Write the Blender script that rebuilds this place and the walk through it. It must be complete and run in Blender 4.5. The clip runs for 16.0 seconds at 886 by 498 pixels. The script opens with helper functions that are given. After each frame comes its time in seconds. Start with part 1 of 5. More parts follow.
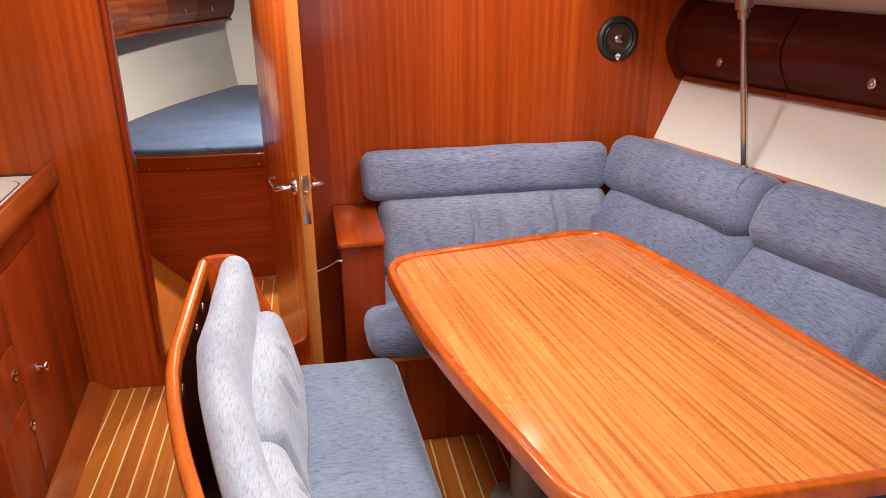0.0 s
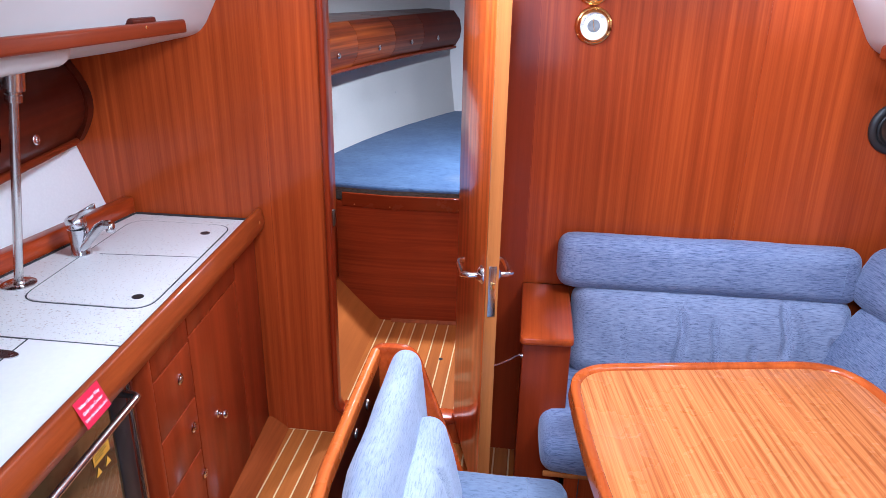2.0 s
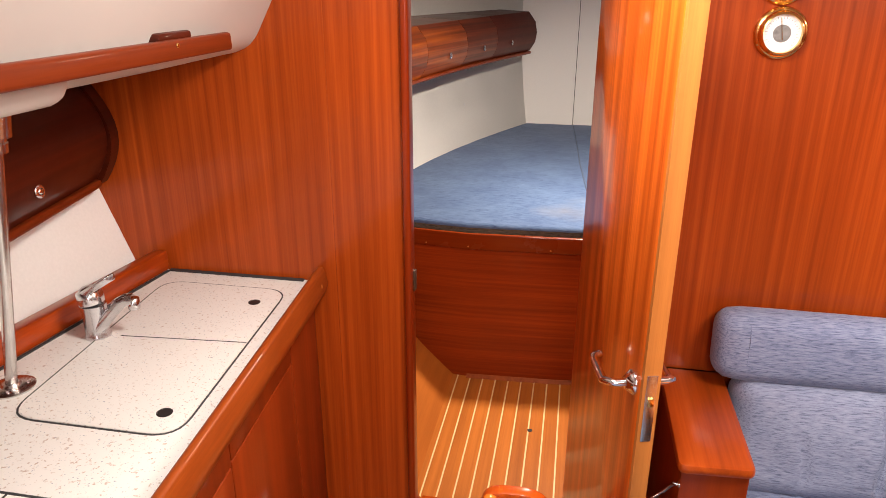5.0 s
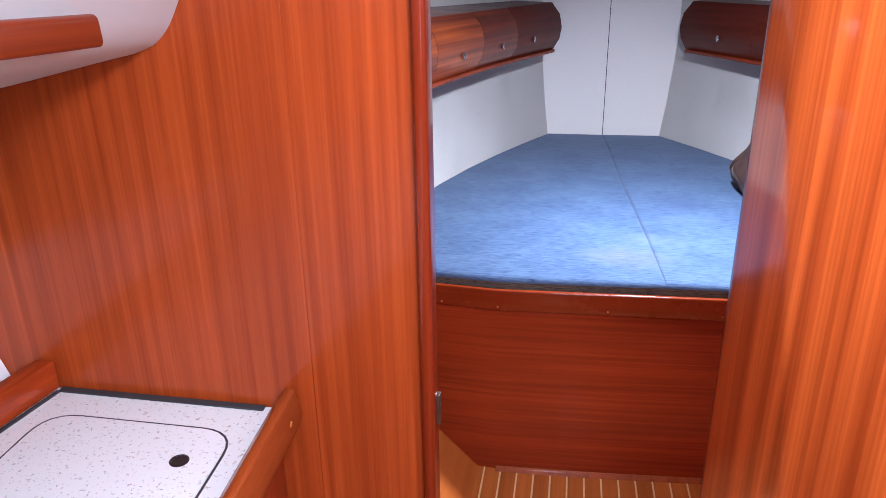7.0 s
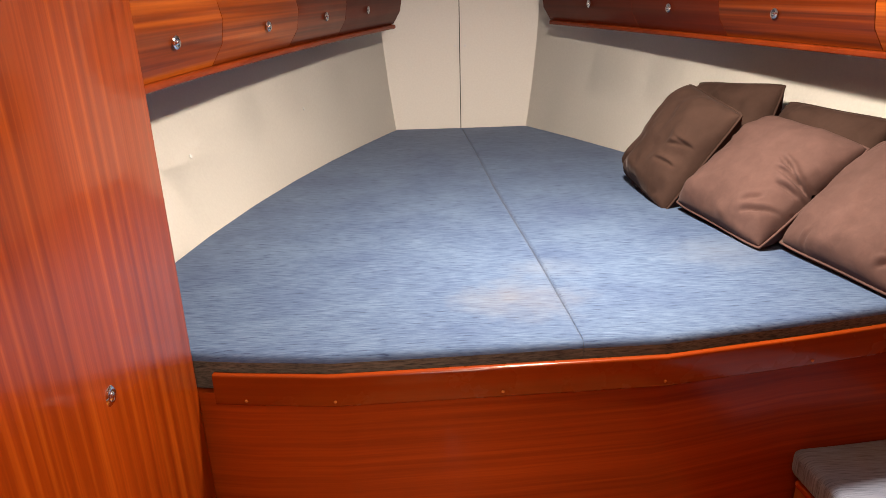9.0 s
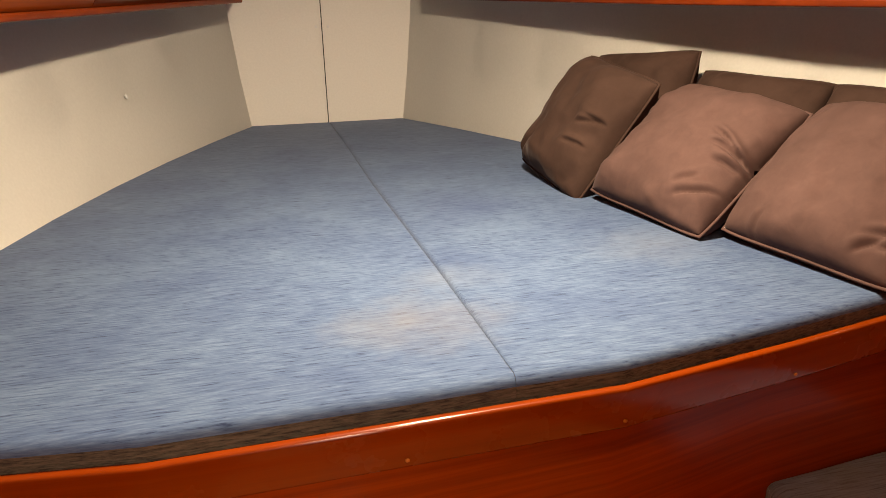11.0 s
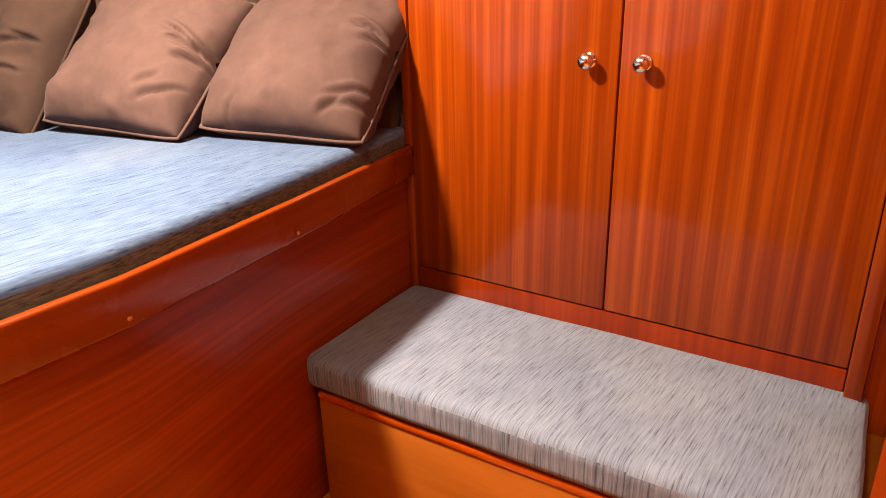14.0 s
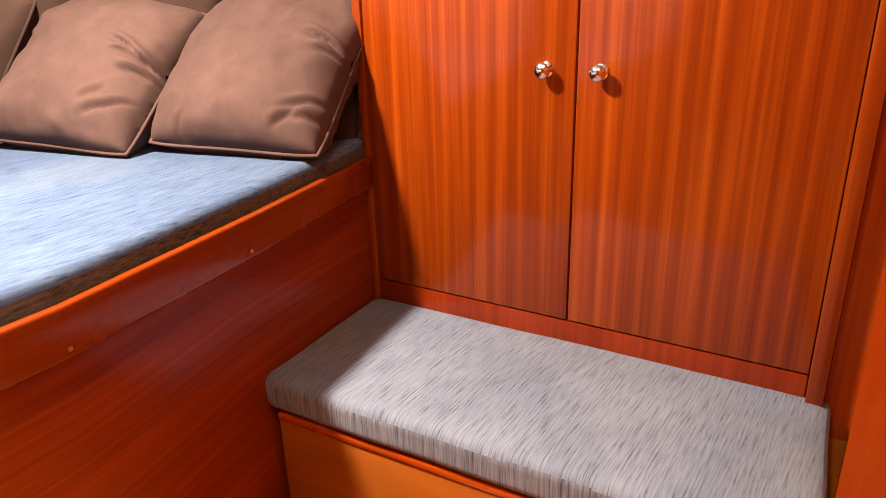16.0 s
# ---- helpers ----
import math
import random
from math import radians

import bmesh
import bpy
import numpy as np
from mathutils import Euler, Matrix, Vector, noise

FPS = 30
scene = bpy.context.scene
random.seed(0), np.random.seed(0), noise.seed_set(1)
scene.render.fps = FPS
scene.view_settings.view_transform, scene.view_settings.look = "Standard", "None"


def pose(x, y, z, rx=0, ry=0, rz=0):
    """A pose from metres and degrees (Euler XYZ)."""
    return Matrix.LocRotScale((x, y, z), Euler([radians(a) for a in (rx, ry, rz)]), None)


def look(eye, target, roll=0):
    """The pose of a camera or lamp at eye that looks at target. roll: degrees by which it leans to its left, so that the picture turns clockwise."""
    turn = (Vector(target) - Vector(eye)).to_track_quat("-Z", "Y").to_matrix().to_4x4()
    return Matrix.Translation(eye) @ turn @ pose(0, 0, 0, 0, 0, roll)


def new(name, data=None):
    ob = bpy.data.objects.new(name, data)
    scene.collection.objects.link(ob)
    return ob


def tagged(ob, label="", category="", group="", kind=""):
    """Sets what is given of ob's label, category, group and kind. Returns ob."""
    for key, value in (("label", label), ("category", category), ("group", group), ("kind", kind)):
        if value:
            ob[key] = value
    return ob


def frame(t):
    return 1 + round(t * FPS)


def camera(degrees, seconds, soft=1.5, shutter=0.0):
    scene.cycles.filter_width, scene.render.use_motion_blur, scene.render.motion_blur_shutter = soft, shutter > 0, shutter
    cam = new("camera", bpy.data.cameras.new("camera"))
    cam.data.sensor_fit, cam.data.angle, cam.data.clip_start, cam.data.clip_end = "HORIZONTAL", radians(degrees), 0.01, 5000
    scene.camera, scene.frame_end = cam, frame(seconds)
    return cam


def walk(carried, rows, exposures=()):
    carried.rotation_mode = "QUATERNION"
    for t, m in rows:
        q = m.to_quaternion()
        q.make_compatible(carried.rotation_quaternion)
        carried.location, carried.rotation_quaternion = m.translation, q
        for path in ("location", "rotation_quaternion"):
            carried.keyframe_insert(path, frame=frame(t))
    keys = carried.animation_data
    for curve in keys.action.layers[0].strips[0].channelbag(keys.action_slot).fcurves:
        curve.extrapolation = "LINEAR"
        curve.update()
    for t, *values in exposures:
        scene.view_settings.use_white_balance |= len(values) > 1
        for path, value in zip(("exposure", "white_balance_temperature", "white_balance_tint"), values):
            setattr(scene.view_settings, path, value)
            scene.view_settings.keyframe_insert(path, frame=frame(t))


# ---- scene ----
cam = camera(64.8, 16.0, 0.65)
PATH = [
    (0, (0.254, -0.047, 1.504), (0.599, 1.788, 0.785), -0.2),
    (0.5, (0.246, 0.091, 1.543), (0.560, 1.931, 0.827), -0.1),
    (1, (0.252, 0.177, 1.586), (0.493, 2.029, 0.869), 0.1),
    (1.5, (0.272, 0.232, 1.641), (0.258, 2.099, 0.925), 0.9),
    (2, (0.296, 0.245, 1.689), (0.074, 2.1, 0.975), 1.1),
    (2.5, (0.308, 0.256, 1.727), (0.008, 2.101, 1.016), 0.6),
    (3, (0.325, 0.272, 1.755), (0.005, 2.115, 1.045), 0.4),
    (3.5, (0.33, 0.307, 1.768), (0.008, 2.149, 1.059), 0.1),
    (4, (0.249, 0.414, 1.754), (-0.074, 2.256, 1.044), 0.3),
    (4.5, (0.107, 0.597, 1.716), (-0.217, 2.438, 1.003), 0.1),
    (5, (0.035, 0.79, 1.679), (-0.308, 2.626, 0.963), 0.1),
    (5.2, (0.016, 0.869, 1.673), (-0.331, 2.706, 0.96), 0.5),
    (7.3, (-0.174, 1.623, 1.593), (-0.501, 3.464, 0.883), -1.4),
    (7.5, (-0.155, 1.707, 1.588), (-0.464, 3.551, 0.877), -1.7),
    (8, (-0.15, 1.885, 1.554), (-0.406, 3.735, 0.841), -1.4),
    (8.5, (-0.163, 2.09, 1.503), (-0.311, 3.951, 0.786), -1.9),
    (8.7, (-0.171, 2.176, 1.476), (-0.213, 4.042, 0.756), -2.0),
    (10.8, (-0.146, 2.678, 1.255), (0.095, 4.542, 0.573), -0.6),
    (11, (-0.143, 2.705, 1.261), (0.255, 4.538, 0.569), -1.0),
    (11.5, (-0.1, 2.759, 1.244), (0.723, 4.442, 0.543), -1.4),
    (12, (-0.078, 2.771, 1.243), (1.124, 4.204, 0.533), -1.9),
    (12.5, (-0.06, 2.757, 1.245), (1.306, 4.028, 0.524), -1.8),
    (13, (-0.054, 2.75, 1.195), (1.37, 3.946, 0.46), -1.8),
    (13.5, (-0.059, 2.735, 1.129), (1.405, 3.882, 0.393), -1.6),
    (14, (-0.077, 2.715, 1.051), (1.395, 3.846, 0.307), -1.5),
    (14.5, (-0.071, 2.686, 0.988), (1.41, 3.802, 0.239), -1.6),
    (15, (-0.08, 2.676, 0.951), (1.415, 3.77, 0.199), -1.6),
    (15.5, (-0.085, 2.678, 0.946), (1.427, 3.75, 0.194), -1.6),
    (16, (-0.042, 2.717, 1.059), (1.483, 3.78, 0.322), -1.8),
]

EXPOSE = [
    (0.0, -0.37, 6600, 10), (0.5, -0.42, 6100, 10), (1.0, -0.4, 5300, 10), (1.5, -0.25, 4700, 10), (2.0, -0.25, 4600, 10), (2.5, -0.2, 4900, 10), (3.0, -0.15, 5700, 10), (3.5, -0.15, 6200, 10),
    (5.2, -0.17, 6600, 13), (7.3, 0.1, 4700, 15), (7.5, 0.1, 4700, 15), (8.0, 0.12, 5500, 15), (8.6, 0.03, 6500, 13), (10.8, -0.28, 8500, 10), (11.5, -0.24, 8500, 10), (12.5, 0.27, 8300, 12), (14.0, 0.64, 7700, 12), (16.0, 0.58, 7400, 12),
]
walk(cam, [(t, look(eye, target, roll)) for t, eye, target, roll in PATH], EXPOSE)

# ---------------------------------------------------------------- light
world = bpy.data.worlds.new("world")
scene.world = world
world.use_nodes = True
world.node_tree.nodes["Background"].inputs[0].default_value = (0.6, 0.7, 0.9, 1)
world.node_tree.nodes["Background"].inputs[1].default_value = 0.05


def lamp(name, eye, target, size, watts, color, size_y=None, shape="RECTANGLE"):
    d = bpy.data.lights.new(name, "AREA")
    d.shape, d.size, d.size_y = shape, size, size_y or size
    d.energy, d.color = watts, color
    ob = new(name, d)
    ob.matrix_world = look(eye, target)
    return ob


lamp("saloon_lamp", (0.92, 1.62, 1.93), (0.92, 1.6201, 0), 0.34, 29, (1.0, 0.92, 0.83))
lamp("corner_lamp", (1.07, 2.38, 1.75), (0.98, 2.20, 0), 0.11, 1.2, (1.0, 0.90, 0.78), shape="DISK")
lamp("saloon_lamp", (0.36, 0.28, 1.93), (0.36, 0.2801, 0), 0.5, 37, (1.0, 0.94, 0.87))
lamp("galley_lamp", (-0.03, 1.86, 1.93), (-0.22, 2.25, 0), 0.30, 25, (1.0, 0.94, 0.87))
# added cool fill from aft, out of view; no opening is modelled there
lamp("aft_fill", (0.2, -1.35, 1.45), (0.3, 1.5, 0.9), 0.8, 9, (0.92, 0.96, 1.0))
lamp("cabin_lamp", (0.22, 3.86, 1.77), (0.22, 3.8601, 0), 0.14, 61, (1.0, 0.89, 0.76), shape="DISK")
lamp("cabin_entry_lamp", (0.15, 2.98, 1.77), (0.15, 2.9801, 0), 0.14, 6, (1.0, 0.82, 0.60), shape="DISK")


# ---------------------------------------------------------------- materials
class Nodes:
    def __init__(self, name):
        self.m = bpy.data.materials.new(name)
        self.m.use_nodes = True
        self.t = self.m.node_tree
        self.b = self.t.nodes["Principled BSDF"]

    def n(self, kind, **kw):
        node = self.t.nodes.new(kind)
        for k, v in kw.items():
            if k in node.inputs:
                node.inputs[k].default_value = v
        return node

    def l(self, a, b):
        self.t.links.new(a, b)

    def ramp(self, fac, stops):
        r = self.t.nodes.new("ShaderNodeValToRGB")
        while len(r.color_ramp.elements) < len(stops):
            r.color_ramp.elements.new(0.5)
        for e, (p, c) in zip(r.color_ramp.elements, stops):
            e.position, e.color = p, (*c, 1)
        self.l(fac, r.inputs[0])
        return r.outputs[0]

    def mix(self, fac, a, b, kind="MIX"):
        x = self.t.nodes.new("ShaderNodeMix")
        x.data_type, x.blend_type = "RGBA", kind
        for v, i in ((fac, 0), (a, 6), (b, 7)):
            if isinstance(v, (int, float)):
                x.inputs[i].default_value = v
            elif isinstance(v, tuple):
                x.inputs[i].default_value = (*v, 1)
            else:
                self.l(v, x.inputs[i])
        return x.outputs[2]

    def coords(self, scale, shift=True, turn=0.0):
        tc = self.t.nodes.new("ShaderNodeTexCoord")
        mp = self.t.nodes.new("ShaderNodeMapping")
        mp.inputs["Scale"].default_value = scale
        source = tc.outputs["Object"]
        if turn:
            tn = self.t.nodes.new("ShaderNodeMapping")
            tn.inputs["Rotation"].default_value = (0, 0, radians(turn))
            self.l(source, tn.inputs["Vector"])
            source = tn.outputs[0]
        self.l(source, mp.inputs["Vector"])
        if shift:
            oi = self.t.nodes.new("ShaderNodeObjectInfo")
            mu = self.t.nodes.new("ShaderNodeVectorMath")
            mu.operation = "SCALE"
            mu.inputs[0].default_value = (13.7, 7.1, 5.3)
            self.l(oi.outputs["Random"], mu.inputs["Scale"])
            self.l(mu.outputs[0], mp.inputs["Location"])
        return mp.outputs[0]

    def noise(self, vec, scale, detail=4.0, rough=0.55, dist=0.0):
        x = self.n("ShaderNodeTexNoise", Scale=scale, Detail=detail, Roughness=rough, Distortion=dist)
        self.l(vec, x.inputs["Vector"])
        return x.outputs["Fac"]

    def bump(self, height, strength, distance):
        x = self.n("ShaderNodeBump", Strength=strength, Distance=distance)
        self.l(height, x.inputs["Height"])
        self.l(x.outputs[0], self.b.inputs["Normal"])

    def set(self, **kw):
        for k, v in kw.items():
            self.b.inputs[k.replace("_", " ")].default_value = v


def wood(name, dark, mid, light, grain="z", rough=0.22, coat=0.35, stripe=1.0, turn=0.0, deep=1.0, con=0.29, reg=0.0, tint=(1.18, 0.68, 0.30), leaf=None, gloss=0.12):
    """Varnished ribbon mahogany: long stripes along the grain, finer ones between, broader leaves, pores, gloss varnish."""
    m = Nodes(name)
    g = 0.013
    s = {"x": (g, 1, 1), "y": (1, g, 1), "z": (1, 1, g), "level": (g, g, 1)}[grain]
    s5 = tuple(0.06 if a == g else a for a in s)
    base = m.coords(s, turn=turn)
    tone = None
    if leaf:
        width, start = leaf
        sep = m.t.nodes.new("ShaderNodeSeparateXYZ")
        tc = m.t.nodes.new("ShaderNodeTexCoord")
        m.l(tc.outputs["Object"], sep.inputs[0])
        cell = m.t.nodes.new("ShaderNodeMath")
        cell.operation = "MULTIPLY_ADD"
        cell.inputs[1].default_value, cell.inputs[2].default_value = 1 / width, -start / width
        m.l(sep.outputs[0], cell.inputs[0])
        fl = m.t.nodes.new("ShaderNodeMath")
        fl.operation = "FLOOR"
        m.l(cell.outputs[0], fl.inputs[0])
        wn = m.t.nodes.new("ShaderNodeTexWhiteNoise")
        wn.noise_dimensions = "1D"
        m.l(fl.outputs[0], wn.inputs["W"])
        tone = wn.outputs["Value"]
        push = m.t.nodes.new("ShaderNodeVectorMath")
        push.operation = "SCALE"
        push.inputs[0].default_value = (1.9, 2.7, 0.9)
        m.l(tone, push.inputs["Scale"])
        add = m.t.nodes.new("ShaderNodeVectorMath")
        m.l(base, add.inputs[0])
        m.l(push.outputs[0], add.inputs[1])
        base = add.outputs[0]
    ribbons = m.noise(base, 46.0 * stripe, 1.5, 0.5)
    fine = m.noise(base, 150.0 * stripe, 1.5, 0.5)
    wave = m.n("ShaderNodeTexWave", Scale=11.0 * stripe, Distortion=5.0, Detail=2.0)
    wave.bands_direction = "DIAGONAL"
    wave.inputs["Detail Scale"].default_value = 0.5
    m.l(base, wave.inputs["Vector"])
    ribbons = m.mix(reg, ribbons, wave.outputs["Color"])
    ribbons = m.mix(0.34, ribbons, fine)
    leaves = m.noise(m.coords(s5, turn=turn), 11.0, 2.0, 0.5)
    pores = m.noise(m.coords(tuple(0.04 if a == g else a for a in s), turn=turn), 420.0, 3.0, 0.6)
    broad = m.noise(m.coords((1.0, 1.0, 0.6)), 2.3, 2.0)
    c = m.ramp(ribbons, [(0.5 - con, dark), (0.50, mid), (0.5 + con, light)])
    k = 0.13 * deep
    c = m.mix(1.0, c, m.ramp(leaves, [(0.35, (1 - k, 1 - 1.25 * k, 1 - 1.3 * k)), (0.65, (1 + k, 1 + k, 1 + k))]), "MULTIPLY")
    c = m.mix(0.3, c, m.ramp(pores, [(0.34, (0.80, 0.77, 0.75)), (0.56, (1.03, 1.03, 1.03))]), "MULTIPLY")
    c = m.mix(0.5, c, m.ramp(broad, [(0.3, (0.86, 0.82, 0.80)), (0.7, (1.10, 1.10, 1.08))]), "MULTIPLY")
    if tone is not None:
        c = m.mix(1.0, c, m.ramp(tone, [(0.0, (0.84, 0.78, 0.76)), (1.0, (1.14, 1.16, 1.16))]), "MULTIPLY")
    c = m.mix(1.0, c, tint, "MULTIPLY")
    m.l(c, m.b.inputs["Base Color"])
    r = m.ramp(m.noise(m.coords((1, 1, 1)), 9.0, 4.0), [(0.3, (rough * 1.25,) * 3), (0.7, (rough * 1.45,) * 3)])
    m.l(r, m.b.inputs["Roughness"])
    m.set(Coat_Weight=min(1.0, coat * 1.35), Coat_Roughness=gloss, Specular_IOR_Level=0.15)
    m.bump(ribbons, 0.03, 0.0003)
    return m.m


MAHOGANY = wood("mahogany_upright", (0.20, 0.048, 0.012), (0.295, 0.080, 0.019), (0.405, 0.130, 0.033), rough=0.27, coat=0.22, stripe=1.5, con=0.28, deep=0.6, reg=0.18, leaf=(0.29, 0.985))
GALLEYWOOD = wood("galley_mahogany", (0.130, 0.026, 0.008), (0.190, 0.041, 0.011), (0.255, 0.062, 0.016), rough=0.34, coat=0.2, stripe=0.5, con=0.45)
MOULDING = wood("dark_moulding", (0.10, 0.018, 0.006), (0.16, 0.030, 0.009), (0.22, 0.046, 0.012))
MAHOGANY_Y = wood("mahogany_fore_aft", (0.19, 0.040, 0.010), (0.30, 0.070, 0.016), (0.40, 0.110, 0.026), "y")
MAHOGANY_X = wood("mahogany_athwart", (0.15, 0.030, 0.009), (0.23, 0.050, 0.014), (0.32, 0.078, 0.021), "x")
RED_X = wood("red_mahogany_athwart", (0.135, 0.028, 0.007), (0.195, 0.045, 0.011), (0.25, 0.065, 0.016), "level", 0.32, 0.15, 2.0, con=0.27)
ARMWOOD = wood("armrest_mahogany", (0.20, 0.050, 0.013), (0.27, 0.072, 0.018), (0.35, 0.108, 0.028), "y", 0.25, 0.5)
LACQUER = wood("lacquered_mahogany", (0.20, 0.040, 0.010), (0.25, 0.055, 0.013), (0.30, 0.075, 0.018), "z", 0.2, 0.7, 0.8, deep=0.5, gloss=0.06)
WARDROBE = wood("mahogany_wardrobe", (0.125, 0.028, 0.007), (0.185, 0.047, 0.010), (0.275, 0.092, 0.020), stripe=1.5, deep=0.8, con=0.22, reg=0.2)
RAILWOOD = wood("rail_mahogany", (0.085, 0.020, 0.008), (0.130, 0.032, 0.011), (0.175, 0.048, 0.016), "y", 0.3, 0.25)
FIDDLE = wood("fiddle_mahogany", (0.16, 0.046, 0.014), (0.215, 0.068, 0.020), (0.27, 0.095, 0.028), "y", 0.3, 0.3)
BENCHRAIL = wood("bench_rail_mahogany", (0.32, 0.105, 0.028), (0.44, 0.165, 0.045), (0.54, 0.225, 0.065), "y", 0.2, 0.4)
FILLET = wood("toe_fillet", (0.17, 0.060, 0.020), (0.24, 0.090, 0.030), (0.30, 0.120, 0.040), "y", 0.4, 0.1)
# locker mahogany with the shade of the middle berth lockers in its colour
BERTH_SHADED = wood("berth_locker_shaded", (0.042, 0.011, 0.004), (0.080, 0.021, 0.007), (0.135, 0.042, 0.012), "level", 0.3, 0.35, stripe=0.9, con=0.16)
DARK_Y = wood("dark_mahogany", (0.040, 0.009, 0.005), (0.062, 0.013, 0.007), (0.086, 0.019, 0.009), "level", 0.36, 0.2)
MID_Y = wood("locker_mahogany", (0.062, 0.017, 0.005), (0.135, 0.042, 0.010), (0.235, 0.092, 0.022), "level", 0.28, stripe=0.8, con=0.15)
DOORWOOD = wood("door_mahogany", (0.31, 0.084, 0.019), (0.47, 0.150, 0.035), (0.62, 0.225, 0.056), stripe=1.3, coat=0.42, con=0.2, reg=0.25, gloss=0.09)
EDGEWOOD = wood("pale_door_edge", (0.34, 0.205, 0.105), (0.40, 0.245, 0.125), (0.45, 0.28, 0.145), coat=0.2)
TABLERIM = wood("table_rim", (0.27, 0.085, 0.022), (0.38, 0.130, 0.034), (0.49, 0.185, 0.05), "y", 0.2, 0.6)
TABLEWOOD = wood("table_mahogany", (0.36, 0.145, 0.046), (0.54, 0.255, 0.094), (0.64, 0.345, 0.140), "y", 0.20, 0.45, 2.3, -6.4, 0.2, 0.125, 0.12, (1.08, 0.75, 0.50))
RIMWOOD = wood("rim_mahogany", (0.26, 0.065, 0.016), (0.36, 0.095, 0.022), (0.47, 0.150, 0.036), "y", 0.2, 0.5)
TEAK = wood("sole_teak", (0.27, 0.140, 0.046), (0.34, 0.180, 0.060), (0.40, 0.215, 0.078), "y", 0.35, 0.15, 1.4)
RIM_LEVEL = wood("lee_board_mahogany", (0.112, 0.024, 0.007), (0.155, 0.037, 0.010), (0.20, 0.056, 0.014), "level", 0.2, 0.5, con=0.42)
PLYWOOD = wood("tan_panel", (0.29, 0.145, 0.046), (0.325, 0.162, 0.052), (0.36, 0.182, 0.059), "y", 0.4, 0.1)


def plain(name, color, rough=0.5, metal=0.0, vary=0.06, scale=30.0, bump=0.0, **kw):
    m = Nodes(name)
    v = m.coords((1, 1, 1))
    f = m.noise(v, scale, 4.0)
    lo, hi = tuple(c * (1 - vary) for c in color), tuple(min(1, c * (1 + vary)) for c in color)
    m.l(m.ramp(f, [(0.3, lo), (0.7, hi)]), m.b.inputs["Base Color"])
    m.set(Roughness=rough, Metallic=metal, **kw)
    if bump:
        m.bump(f, bump, 0.002)
    return m.m


HOLLY = plain("holly_strip", (0.72, 0.52, 0.24), 0.4)
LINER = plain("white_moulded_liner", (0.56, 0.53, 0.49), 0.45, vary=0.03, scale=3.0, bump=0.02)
VINYL = plain("white_wall_vinyl", (0.86, 0.84, 0.80), 0.6, vary=0.025, scale=120.0, bump=0.08)
LAMINATE = plain("white_laminate", (0.82, 0.80, 0.77), 0.35, vary=0.02, scale=60.0)
CHROME = plain("chrome", (0.78, 0.78, 0.80), 0.10, 1.0, 0.05)
SATIN = plain("satin_chrome", (0.66, 0.66, 0.67), 0.2, 1.0, 0.08)
STEEL = plain("brushed_steel", (0.62, 0.60, 0.58), 0.24, 1.0, 0.1)
BRASS = plain("polished_brass", (0.80, 0.52, 0.18), 0.2, 1.0, 0.1)
BLACK = plain("black_plastic", (0.018, 0.017, 0.017), 0.4, vary=0.2)
DARKGREY = plain("dark_caulk", (0.035, 0.036, 0.038), 0.6)
DIAL = plain("white_dial", (0.82, 0.82, 0.82), 0.4, vary=0.02)
SILVER = plain("silver_dial", (0.24, 0.235, 0.23), 0.35, 0.5, 0.25, 90)
COPPER = plain("speaker_cone", (0.085, 0.048, 0.030), 0.35, 0.4, 0.3, 60)
RED = plain("red_sticker", (0.62, 0.015, 0.05), 0.35)
WHITE = plain("white_print", (0.85, 0.85, 0.85), 0.5)
YELLOW = plain("yellow_sticker", (0.80, 0.42, 0.03), 0.4)
OVENGLASS = plain("brown_oven_glass", (0.10, 0.055, 0.022), 0.08, vary=0.1, Coat_Weight=0.5)
OVENBODY = plain("stove_steel", (0.42, 0.41, 0.40), 0.25, 0.9, 0.12, 20)
GREYBASE = plain("grey_pedestal", (0.36, 0.40, 0.38), 0.22, 0.3, 0.2, 12)


def speckled():
    m = Nodes("speckled_worktop")
    v = m.coords((1, 1, 1), False)
    a = m.noise(v, 130.0, 2.0, 0.5)
    b = m.noise(v, 210.0, 2.0, 0.5)
    c = m.mix(m.ramp(a, [(0.62, (0, 0, 0)), (0.70, (1, 1, 1))]), (0.78, 0.76, 0.72), (0.52, 0.42, 0.35))
    c = m.mix(m.ramp(b, [(0.66, (0, 0, 0)), (0.72, (1, 1, 1))]), c, (0.34, 0.36, 0.40))
    m.l(c, m.b.inputs["Base Color"])
    m.set(Roughness=0.35)
    return m.m


WORKTOP = speckled()


